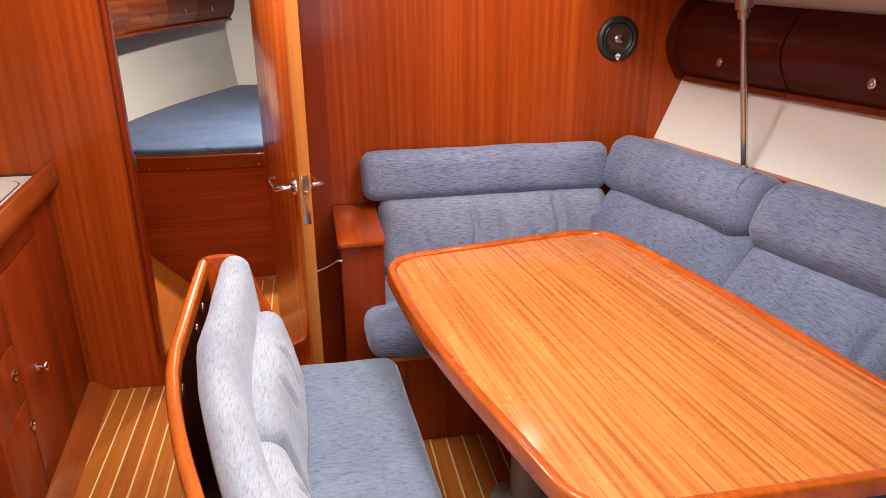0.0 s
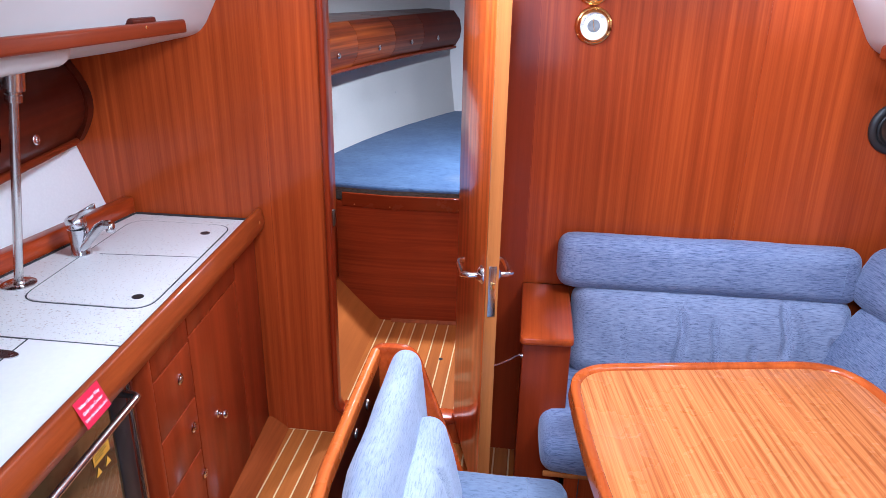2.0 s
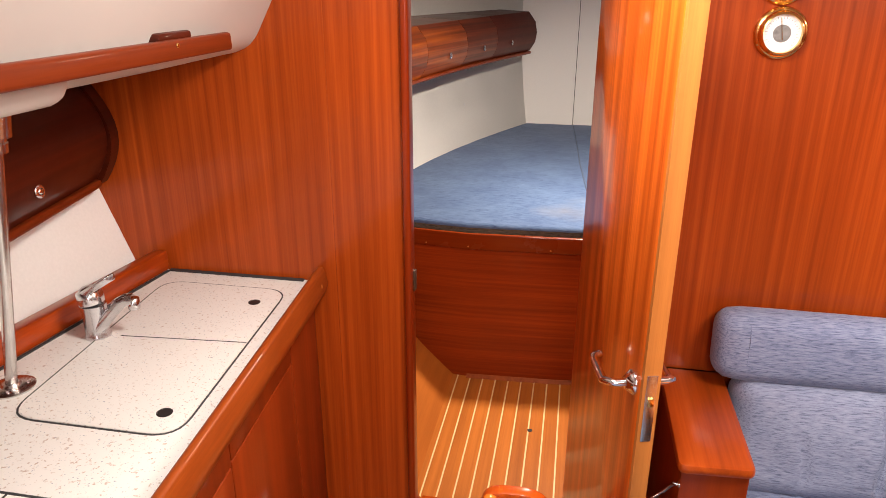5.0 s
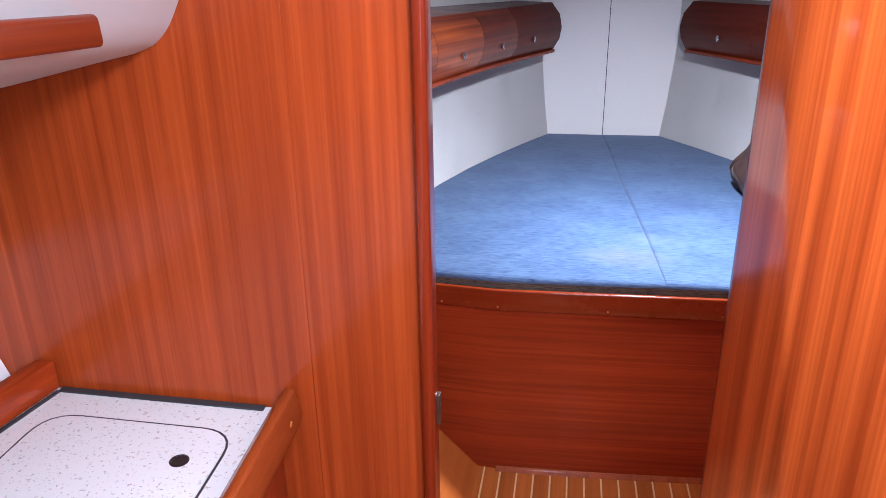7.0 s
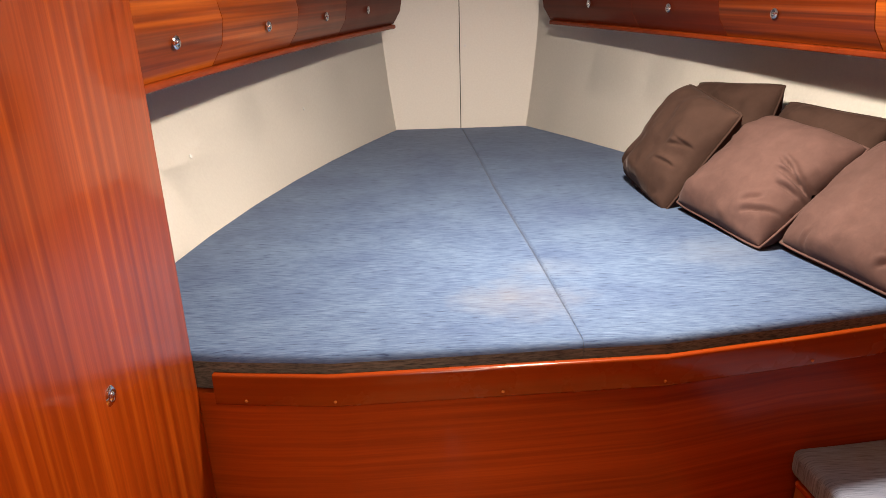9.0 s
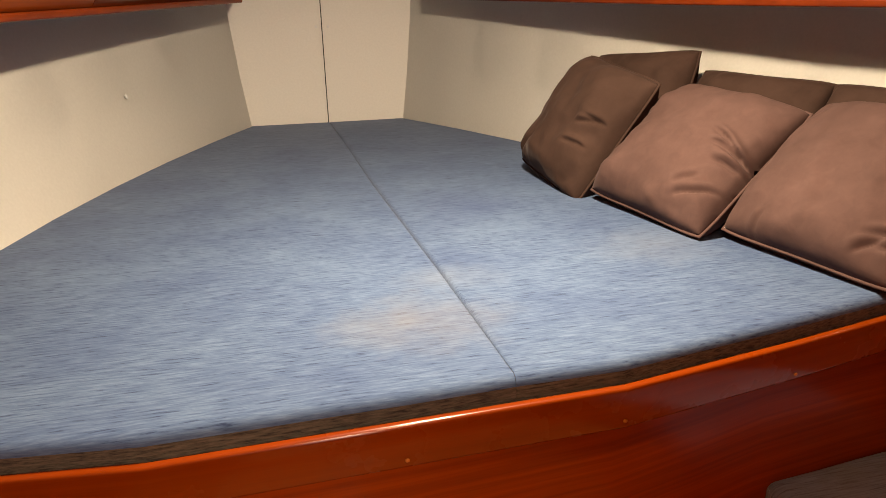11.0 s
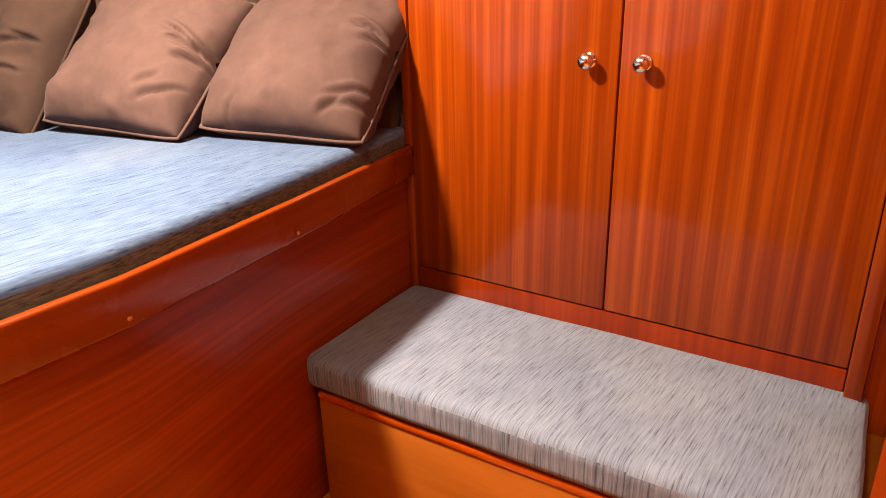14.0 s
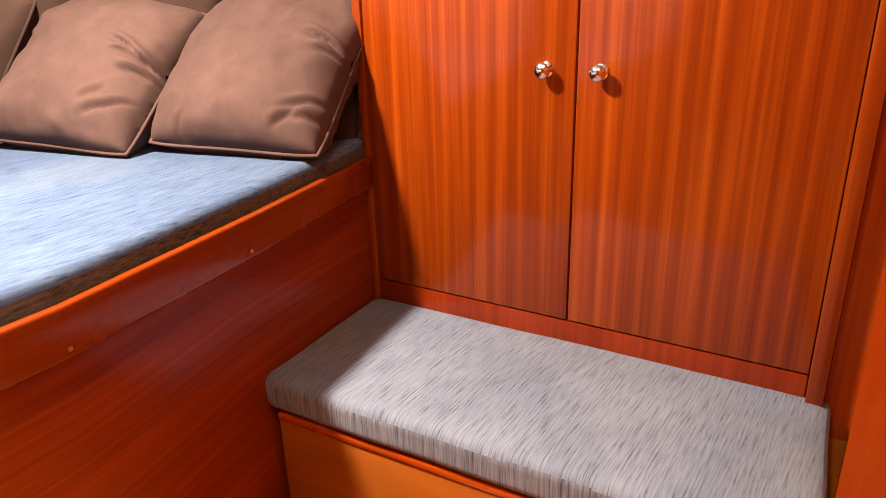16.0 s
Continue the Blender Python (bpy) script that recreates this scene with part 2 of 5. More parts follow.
def stained(m, c, spots):
    """Old soft-edged stains: x, y, radius, squeeze along y, colour, amount."""
    tc = m.t.nodes.new("ShaderNodeTexCoord")
    for x, y, r, sy, colour, amount in spots:
        mp = m.t.nodes.new("ShaderNodeMapping")
        mp.inputs["Location"].default_value = (-x / r, -y / (r * sy), 0)
        mp.inputs["Scale"].default_value = (1 / r, 1 / (r * sy), 0)
        m.l(tc.outputs["Object"], mp.inputs["Vector"])
        d = m.t.nodes.new("ShaderNodeVectorMath")
        d.operation = "LENGTH"
        m.l(mp.outputs[0], d.inputs[0])
        add = m.t.nodes.new("ShaderNodeMath")
        add.operation = "MULTIPLY_ADD"
        add.inputs[1].default_value = 1.5
        m.l(m.noise(m.coords((1, 1, 1), False), 11.0, 4.0, 0.6), add.inputs[0])
        m.l(d.outputs["Value"], add.inputs[2])
        fade = m.n("ShaderNodeMapRange")
        for socket, value in zip(("From Min", "From Max", "To Min", "To Max"), (0.45, 1.85, amount, 0.0)):
            fade.inputs[socket].default_value = value
        m.l(add.outputs[0], fade.inputs["Value"])
        c = m.mix(fade.outputs[0], c, colour)
    return c


def chenille(name, dark, mid, light, run="x", sheen=0.35, worn=None, lo=34.0, hi=330.0, turn=0.0, spots=()):
    """Ribbed upholstery: short streaks along one axis, pile sheen, broad fading."""
    m = Nodes(name)
    s = {"x": (lo, hi, hi), "y": (hi, lo, hi), "z": (hi, hi, lo), "xz": (lo, hi, lo)}[run]
    streak = m.noise(m.coords(s, turn=turn), 1.0, 4.0, 0.65)
    broad = m.noise(m.coords((1, 1, 1)), 4.5, 4.0, 0.6)
    rib = m.noise(m.coords(tuple(a * 2.5 for a in s), turn=turn), 1.0, 2.0)
    c = m.ramp(streak, [(0.34, tuple(d * 0.85 for d in dark)), (0.455, mid), (0.64, light)])
    c2 = m.ramp(broad, [(0.30, (0.78, 0.78, 0.82)), (0.70, (1.15, 1.14, 1.10))])
    c = m.mix(0.85, c, c2, "MULTIPLY")
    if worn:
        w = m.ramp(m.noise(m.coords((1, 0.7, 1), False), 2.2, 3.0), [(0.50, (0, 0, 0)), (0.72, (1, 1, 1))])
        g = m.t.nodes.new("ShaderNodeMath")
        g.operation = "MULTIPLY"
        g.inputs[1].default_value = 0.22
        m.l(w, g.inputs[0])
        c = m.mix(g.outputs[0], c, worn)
    c = stained(m, c, spots)
    m.l(c, m.b.inputs["Base Color"])
    m.set(Roughness=0.85, Sheen_Weight=sheen, Sheen_Roughness=0.45)
    m.b.inputs["Sheen Tint"].default_value = (0.75, 0.82, 1.0, 1)
    m.b.inputs["Specular IOR Level"].default_value = 0.15
    m.bump(rib, 0.35, 0.0015)
    return m.m


BLUE_X = chenille("blue_chenille_x", (0.095, 0.118, 0.210), (0.172, 0.205, 0.325), (0.260, 0.295, 0.425))
BLUE_Y = chenille("blue_chenille_y", (0.095, 0.118, 0.210), (0.172, 0.205, 0.325), (0.260, 0.295, 0.425), "y")
BLUE_Z = chenille("pale_blue_chenille", (0.275, 0.310, 0.395), (0.345, 0.380, 0.470), (0.41, 0.445, 0.53), "y")
BLUE_HULL = chenille("blue_chenille_hull_side", (0.078, 0.097, 0.175), (0.140, 0.168, 0.270), (0.205, 0.235, 0.345), "y", turn=-13.5)
BLUE_PALE = chenille("pale_lilac_blue_chenille", (0.130, 0.150, 0.235), (0.215, 0.240, 0.345), (0.300, 0.328, 0.445))
BENCHBLUE = chenille("faded_bench_blue", (0.135, 0.168, 0.245), (0.172, 0.210, 0.300), (0.208, 0.250, 0.345), "x", 0.35, (0.24, 0.26, 0.30), 45.0, 130.0)
BERTHSIDE = chenille("berth_side", (0.035, 0.032, 0.028), (0.072, 0.062, 0.048), (0.120, 0.102, 0.078), "x", 0.1)
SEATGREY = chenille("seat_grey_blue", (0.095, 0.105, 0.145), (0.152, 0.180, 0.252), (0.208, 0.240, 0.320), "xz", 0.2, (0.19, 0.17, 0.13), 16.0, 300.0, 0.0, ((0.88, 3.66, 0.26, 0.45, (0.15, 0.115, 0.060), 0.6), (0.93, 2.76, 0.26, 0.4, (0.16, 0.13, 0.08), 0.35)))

SEATSIDE = chenille("seat_side", (0.075, 0.085, 0.115), (0.150, 0.165, 0.215), (0.235, 0.255, 0.315), "xz", 0.2, None, 10.0, 330.0)


def berth_cloth(name, dark, mid, light):
    """Flat ribbed mattress cloth: fine dark dashes athwart, cloudy fading, a few old stains."""
    m = Nodes(name)
    dash = m.noise(m.coords((24.0, 250.0, 250.0), False), 1.0, 3.0, 0.6)
    rib = m.noise(m.coords((55.0, 520.0, 520.0), False), 1.0, 2.0)
    cloud = m.noise(m.coords((1.0, 1.4, 1.0), False), 4.2, 4.0, 0.6)
    c = m.ramp(dash, [(0.27, dark), (0.41, mid), (0.72, light)])
    c = m.mix(0.45, c, m.ramp(rib, [(0.35, (0.80, 0.80, 0.83)), (0.65, (1.15, 1.15, 1.13))]), "MULTIPLY")
    c = m.mix(0.9, c, m.ramp(cloud, [(0.28, (0.74, 0.76, 0.84)), (0.72, (1.20, 1.17, 1.10))]), "MULTIPLY")
    c = stained(m, c, ((0.04, 3.77, 0.17, 0.75, (0.20, 0.18, 0.15), 0.36), (0.30, 4.42, 0.19, 0.8, (0.035, 0.055, 0.135), 0.45),
                                        (0.13, 3.95, 0.12, 0.6, (0.16, 0.19, 0.24), 0.4), (0.62, 4.02, 0.18, 0.7, (0.15, 0.17, 0.21), 0.35)))
    m.l(c, m.b.inputs["Base Color"])
    m.set(Roughness=0.85, Sheen_Weight=0.16, Sheen_Roughness=0.45)
    m.b.inputs["Sheen Tint"].default_value = (0.75, 0.82, 1.0, 1)
    m.b.inputs["Specular IOR Level"].default_value = 0.15
    m.bump(dash, 0.13, 0.0012)
    return m.m


def velvet(name, base):
    """Short brown pile: brushed lighter and darker in patches, fine nap."""
    m = Nodes(name)
    f = m.noise(m.coords((1, 1, 1)), 6.0, 4.0, 0.6)
    nap = m.noise(m.coords((1, 1, 1)), 38.0, 5.0, 0.7, 0.6)
    c = m.ramp(f, [(0.3, tuple(c * 0.82 for c in base)), (0.7, tuple(c * 1.18 for c in base))])
    c = m.mix(0.32, c, m.ramp(nap, [(0.32, (0.74, 0.74, 0.74)), (0.68, (1.24, 1.22, 1.22))]), "MULTIPLY")
    m.l(c, m.b.inputs["Base Color"])
    m.set(Roughness=1.0, Sheen_Weight=0.13, Sheen_Roughness=0.3)
    m.b.inputs["Sheen Tint"].default_value = (0.85, 0.72, 0.72, 1)
    m.b.inputs["Specular IOR Level"].default_value = 0.04
    m.bump(nap, 0.14, 0.003)
    return m.m


BERTHBLUE = berth_cloth("berth_blue", (0.018, 0.030, 0.075), (0.054, 0.091, 0.175), (0.096, 0.146, 0.245))
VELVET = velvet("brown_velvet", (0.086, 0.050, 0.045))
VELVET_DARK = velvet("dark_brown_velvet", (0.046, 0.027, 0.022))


# ---------------------------------------------------------------- building helpers
def finish(name, bm, mat, smooth=None):
    bmesh.ops.recalc_face_normals(bm, faces=bm.faces)
    me = bpy.data.meshes.new(name)
    bm.to_mesh(me)
    bm.free()
    for m in (mat if isinstance(mat, (list, tuple)) else [mat]):
        me.materials.append(m)
    if smooth is not None:
        me.shade_smooth()
        if smooth < 180:
            me.set_sharp_from_angle(angle=radians(smooth))
    return me


def part(name, bm, mat, parent=None, label="", smooth=40):
    ob = new(name, finish(name, bm, mat, smooth))
    if parent is not None:
        ob.parent = parent
        ob.matrix_parent_inverse = base_of(parent).inverted()
    return tagged(ob, label)


def base_of(ob):
    m = ob.matrix_basis.copy()
    if ob.parent is not None:
        m = base_of(ob.parent) @ ob.matrix_parent_inverse @ m
    return m


def thing(name, loc, label, category, group="", kind=""):
    ob = new(name)
    ob.empty_display_size = 0.05
    ob.location = loc
    return tagged(ob, label, category, group, kind)


def shift(bm, fn):
    for v in bm.verts:
        v.co = Vector(fn(*v.co))
    return bm


def move(bm, m):
    bm.transform(m)
    return bm


def box(x0, x1, y0, y1, z0, z1, r=0.0, seg=2):
    bm = bmesh.new()
    bmesh.ops.create_cube(bm, size=1)
    shift(bm, lambda x, y, z: (x0 + (x + 0.5) * (x1 - x0), y0 + (y + 0.5) * (y1 - y0), z0 + (z + 0.5) * (z1 - z0)))
    if r:
        bmesh.ops.bevel(bm, geom=bm.edges[:], offset=r, segments=seg, profile=0.5, affect="EDGES")
    return bm


def plate(outer, holes, h0, h1, axis="y", r=0.0):
    """A flat board with holes: outlines in the two axes other than `axis`, from h0 to h1 along it."""
    put = {"y": lambda a, b, h: (a, h, b), "z": lambda a, b, h: (a, b, h), "x": lambda a, b, h: (h, a, b)}[axis]
    bm = bmesh.new()
    for loop in (outer, *holes):
        vs = [bm.verts.new(put(a, b, h0)) for a, b in loop]
        for i in range(len(vs)):
            bm.edges.new((vs[i - 1], vs[i]))
    bmesh.ops.triangle_fill(bm, edges=bm.edges[:], use_dissolve=False)
    bmesh.ops.dissolve_limit(bm, angle_limit=0.01, verts=bm.verts[:], edges=bm.edges[:])
    geo = bmesh.ops.extrude_face_region(bm, geom=bm.faces[:])
    d = Vector(put(0, 0, h1)) - Vector(put(0, 0, h0))
    bmesh.ops.translate(bm, verts=[v for v in geo["geom"] if isinstance(v, bmesh.types.BMVert)], vec=d)
    if r:
        bmesh.ops.recalc_face_normals(bm, faces=bm.faces)
        es = [e for e in bm.edges if len(e.link_faces) == 2 and e.calc_face_angle(0) > 0.7]
        bmesh.ops.bevel(bm, geom=es, offset=r, segments=2, profile=0.5, affect="EDGES")
    return bm


def rounded(pts, r, n=6):
    """A closed outline with its corners rounded."""
    out = []
    rs = r if isinstance(r, (list, tuple)) else [r] * len(pts)
    for i, p in enumerate(pts):
        p, a, b = Vector(p), Vector(pts[i - 1]), Vector(pts[(i + 1) % len(pts)])
        ri = rs[i]
        if ri <= 0:
            out.append(tuple(p))
            continue
        p0, p1 = p + (a - p).normalized() * ri, p + (b - p).normalized() * ri
        for k in range(n + 1):
            t = k / n
            out.append(tuple((1 - t) ** 2 * p0 + 2 * t * (1 - t) * p + t * t * p1))
    return out


def sweep(path, section, up=(0, 0, 1), closed=False):
    """A section (side, up offsets) carried along a path."""
    bm = bmesh.new()
    P = [Vector(p) for p in path]
    n, rings = len(P), []
    up = Vector(up)
    for i, p in enumerate(P):
        a = P[i - 1] if (i or closed) else p
        b = P[(i + 1) % n] if (i < n - 1 or closed) else p
        d = (b - a).normalized()
        side = d.cross(up)
        side = side.normalized() if side.length > 1e-4 else Vector((1, 0, 0))
        u = side.cross(d).normalized()
        k = 1.0
        if (i or closed) and (i < n - 1 or closed):
            d1 = (p - a).normalized()
            k = 1 / max(0.5, d1.dot(d))
        rings.append([bm.verts.new(p + side * s * k + u * w) for s, w in section])
    m = len(section)
    for i in range(n if closed else n - 1):
        r0, r1 = rings[i], rings[(i + 1) % n]
        for j in range(m):
            bm.faces.new((r0[j], r0[(j + 1) % m], r1[(j + 1) % m], r1[j]))
    if not closed:
        bm.faces.new(rings[0])
        bm.faces.new(rings[-1])
    return bm


def disc(r, n=12, ry=None):
    ry = ry or r
    return [(r * math.cos(2 * math.pi * k / n), ry * math.sin(2 * math.pi * k / n)) for k in range(n)]


def soft_rect(w, h, r, n=3):
    return rounded([(-w / 2, -h / 2), (w / 2, -h / 2), (w / 2, h / 2), (-w / 2, h / 2)], r, n)


def tube(path, r, n=12, closed=False, up=(0, 0, 1)):
    return sweep(path, disc(r, n), up, closed)


def lathe(profile, n=24, open_ends=False):
    """A body of revolution about z from (radius, height) rows."""
    bm = bmesh.new()
    rings = []
    for r, h in profile:
        if r < 1e-6:
            rings.append([bm.verts.new((0, 0, h))])
        else:
            rings.append([bm.verts.new((r * math.cos(2 * math.pi * k / n), r * math.sin(2 * math.pi * k / n), h)) for k in range(n)])
    for a, b in zip(rings, rings[1:]):
        for k in range(n):
            q = [a[k % len(a)], a[(k + 1) % len(a)], b[(k + 1) % len(b)], b[k % len(b)]]
            q = list(dict.fromkeys(q))
            if len(q) > 2:
                bm.faces.new(q)
    for ring in () if open_ends else (rings[0], rings[-1]):
        if len(ring) > 2:
            bm.faces.new(ring)
    return bm


def along(direction, at):
    """The pose that lays a lathe's z axis along a direction."""
    return Matrix.Translation(at) @ Vector(direction).to_track_quat("Z", "Y").to_matrix().to_4x4()


def cushion(sx, sy, sz, r, crown=0.02, wob=0.004, cuts=14, creases=(), seed=0.0, sag=0.0):
    """An upholstered block about its centre: rounded, crowned on top, slightly uneven. creases: (u, depth, v0, v1) grooves across the top."""
    bm = bmesh.new()
    bmesh.ops.create_cube(bm, size=2)
    bmesh.ops.subdivide_edges(bm, edges=bm.edges[:], cuts=cuts, use_grid_fill=True)
    h = Vector((sx / 2, sy / 2, sz / 2))
    r = min(r, *(h * 0.999))
    for v in bm.verts:
        q = Vector([math.sin(c * math.pi / 2) if abs(c) < 1 and cuts < 60 else c for c in v.co])
        p = Vector([q[i] * h[i] for i in range(3)])
        inner = Vector([max(-(h[i] - r), min(h[i] - r, p[i])) for i in range(3)])
        d = p - inner
        if d.length > 1e-9:
            p = inner + d.normalized() * r
        u, w = p.x / h.x, p.y / h.y
        face = max(0.0, p.z / h.z)
        p.z += face * crown * (1 - u ** 2) * (1 - w ** 2) - face * sag * math.exp(-(u * u + w * w) * 2)
        edge = (1 - abs(p.z / h.z)) * 0.6
        p.y += math.copysign(1, p.y) * edge * crown * 0.4 * (1 - u ** 2) if abs(w) > 0.6 else 0
        for cu, depth, v0, v1 in creases:
            if v0 <= w <= v1:
                fade = min(1, 5 * min(w - v0, v1 - w) / max(1e-6, (v1 - v0)))
                wig = 0.015 * math.sin(5 * w + cu * 9)
                q = (p.x - cu * h.x) + wig * 0.4
                p.z -= face * depth * fade * (0.42 * math.exp(-(q / 0.012) ** 2) - 0.10 * math.exp(-((q - 0.026) / 0.020) ** 2))
        p += wob * noise.noise_vector(p * 7 + Vector((seed, seed * 1.7, 0)))
        v.co = p
    return bm


def pillow(w, t, seed, n=84, folds=()):
    """A scatter cushion about its centre, in its own x-z plane, puffed along y."""
    bm = bmesh.new()
    half = w / 2
    grids = []
    for side in (1, -1):
        g = []
        for i in range(n + 1):
            row = []
            for j in range(n + 1):
                u, v = 2 * i / n - 1, 2 * j / n - 1
                pinch = 1 - 0.038 * (1 - u * u) * abs(v) ** 3
                pinch2 = 1 - 0.038 * (1 - v * v) * abs(u) ** 3
                x, z = half * u * pinch2, half * v * pinch
                x, z = x * (1 - 0.05 * (u * v) ** 4), z * (1 - 0.05 * (u * v) ** 4)
                d = (1 - abs(u) ** 2.8) * (1 - abs(v) ** 2.8)
                y = side * t / 2 * d ** 0.46
                wr = noise.noise(Vector((u * 2.1 + seed, v * 2.1, side * 3.0))) * 0.014 + noise.noise(Vector((u * 5 + seed, v * 5, 7.0))) * 0.005
                y += side * wr * min(1, d * 4)
                for fu, fv, ang, ln, dp in folds:
                    ca, sa = math.cos(ang), math.sin(ang)
                    a, b = (u - fu) * ca + (v - fv) * sa, -(u - fu) * sa + (v - fv) * ca
                    b += 0.25 * a * a
                    along_ = math.exp(-(a / ln) ** 4)
                    y -= side * dp * along_ * math.exp(-abs(b / 0.020) ** 1.3)
                    y += side * dp * 0.6 * along_ * (math.exp(-((b - 0.062) / 0.036) ** 2) + 0.3 * math.exp(-((b + 0.08) / 0.06) ** 2))
                row.append((x, y, z))
            g.append(row)
        grids.append(g)
    V = [[[bm.verts.new(c) for c in row] for row in g] for g in grids]
    for s in range(2):
        for i in range(n):
            for j in range(n):
                bm.faces.new((V[s][i][j], V[s][i + 1][j], V[s][i + 1][j + 1], V[s][i][j + 1]))
    bmesh.ops.remove_doubles(bm, verts=bm.verts[:], dist=0.0004)
    rim = []
    for k in range(4 * n):
        q, f = divmod(k, n)
        i, j = ((f, 0), (n, f), (n - f, n), (0, n - f))[q]
        rim.append(grids[0][i][j])
    rim = [(x * 1.008, 0, z * 1.008) for x, y, z in rim]
    return bm, rim


def skewed(bm, k, y0=2.52):
    """Lays fore-and-aft things along the hull's own line."""
    return shift(bm, lambda x, y, z: (x - k * (y - y0), y, z))


def text_bars(rows, mat, place, parent, name="print_line"):
    """Unreadable print as plain bars; rows of (x, y, width, height) in the sticker's own plane."""
    for x, y, w, h in rows:
        bm = box(x, x + w, y, y + h, 0.0004, 0.0009)
        part(name, move(bm, place), mat, parent, smooth=None)


def ring_pull(parent, at, direction, r=0.011):
    """A small chromed locker button with its bezel."""
    m = along(direction, at)
    part("bezel", move(lathe([(r * 1.25, 0), (r * 1.3, 0.003), (r * 1.0, 0.006), (r * 0.75, 0.006), (r * 0.7, 0.002), (0, 0.002)], 20), m), CHROME, parent, "chromed bezel", 60)
    part("button", move(lathe([(r * 0.62, 0.002), (r * 0.62, 0.005), (r * 0.45, 0.0075), (0, 0.008)], 16), m), CHROME, parent, "chromed push button", 60)


def knob(parent, at, direction, r=0.014):
    part("knob", move(lathe([(r * 0.9, 0), (r * 0.9, 0.003), (r * 0.45, 0.006), (r * 0.45, 0.014), (r * 0.95, 0.019), (r, 0.024), (r * 0.8, 0.030), (0, 0.032)], 20), along(direction, at)), CHROME, parent, "polished chrome knob", 60)


def screws(parent, spots, direction, r=0.0035):
    for s in spots:
        part("screw_cap", move(lathe([(r, 0), (r, 0.0008), (r * 0.6, 0.0016), (0, 0.0018)], 10), along(direction, s)), EDGEWOOD, parent, smooth=60)


def printed(body, size, at, m, parent, mat, turn=0.0, name="lettering"):
    """A line of print lying on a plane of its own."""
    c = bpy.data.curves.new(name, "FONT")
    c.body, c.size, c.align_x, c.align_y, c.extrude = body, size, "CENTER", "CENTER", 0.0001
    c.offset = size * 0.018
    ob = bpy.data.objects.new(name, c)
    me = bpy.data.meshes.new_from_object(ob)
    bpy.data.objects.remove(ob)
    me.transform(m @ Matrix.Translation(at) @ Matrix.Rotation(turn, 4, "Z"))
    me.materials.clear()
    me.materials.append(mat)
    o = new(name, me)
    o.parent = parent
    o.matrix_parent_inverse = base_of(parent).inverted()
    return o


# ---------------------------------------------------------------- the setting
B0, B1 = 2.522, 2.562          # main bulkhead, aft and fore face
DX0, DX1, DZ0, DZ1 = -0.378, 0.091, 0.108, 1.735   # doorway
SK_G, SK_C = 0.078, 0.06       # set of the galley and of the fore cabin

floor = tagged(part("floor", box(-1.75, 2.6, -1.6, 2.60, -0.06, -0.0015), HOLLY), "teak and holly cabin sole", "floor", kind="structure")
floor_cabin = tagged(part("floor_cabin", box(-0.9, 1.3, 2.60, 3.8, -0.06, -0.0015), HOLLY), "teak and holly sole of the fore cabin", "floor", kind="structure")

doorway = rounded([(DX0, DZ0), (DX1, DZ0), (DX1, DZ1), (DX0, DZ1)], [0.05, 0.05, 0.09, 0.09])
bulkhead = tagged(part("wall_bulkhead", plate([(-1.8, 0.0), (2.65, 0.0), (2.65, 2.05), (-1.8, 2.05)], [doorway], B0, B1), MAHOGANY, smooth=30),
                  "varnished mahogany bulkhead with a round-cornered doorway", "wall", kind="structure")
part("door_moulding", sweep([(x, B0 + 0.012, z) for x, z in doorway], rounded([(-0.017, -0.03), (0.005, -0.03), (0.005, 0.018), (-0.017, 0.018)], 0.008, 3), (0, 1, 0), True), MOULDING, bulkhead, "dark rounded mahogany moulding")
part("sill_cap", box(DX0 + 0.01, DX1 - 0.01, B0 - 0.012, B1 + 0.02, DZ0 - 0.006, DZ0 + 0.012, 0.006), RIMWOOD, bulkhead, "worn mahogany threshold cap")
part("veneer_batten", box(-0.595, -0.593, B0 - 0.0006, B0 + 0.002, 0.0, 2.0), MAHOGANY, bulkhead, "thin veneer joint", None)
part("veneer_batten", box(0.312, 0.3135, B0 - 0.0008, B0 + 0.002, 0.0, 2.0), MOULDING, bulkhead, "", None)
part("veneer_batten", box(0.985, 0.987, B0 - 0.0008, B0 + 0.002, 0.0, 2.0), MAHOGANY_X, bulkhead, "", None)
part("dark_leaf", box(0.112, 0.3105, B0 - 0.0025, B0 + 0.002, 0.0, 1.94), GALLEYWOOD, bulkhead, "darker mahogany strip beside the door", None)
part("strike_plate", box(DX0 - 0.003, DX0 + 0.0105, B0 + 0.006, B0 + 0.024, 0.87, 0.93, 0.002), COPPER, bulkhead, "tarnished strike plate")

tagged(part("wall_aft", box(-1.8, 2.65, -1.66, -1.6, 0, 2.05), MAHOGANY), "plain mahogany after bulkhead", "wall", kind="structure")
tagged(part("wall_port", box(-1.8, -1.75, -1.599, 2.521, 0, 2.05), VINYL), "white vinyl hull side", "wall", kind="structure")
tagged(part("wall_starboard", box(2.6, 2.65, -1.599, 2.521, 0, 2.05), VINYL), "white vinyl hull side", "wall", kind="structure")
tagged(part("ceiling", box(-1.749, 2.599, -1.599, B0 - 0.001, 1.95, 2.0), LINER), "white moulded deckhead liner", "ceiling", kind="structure")


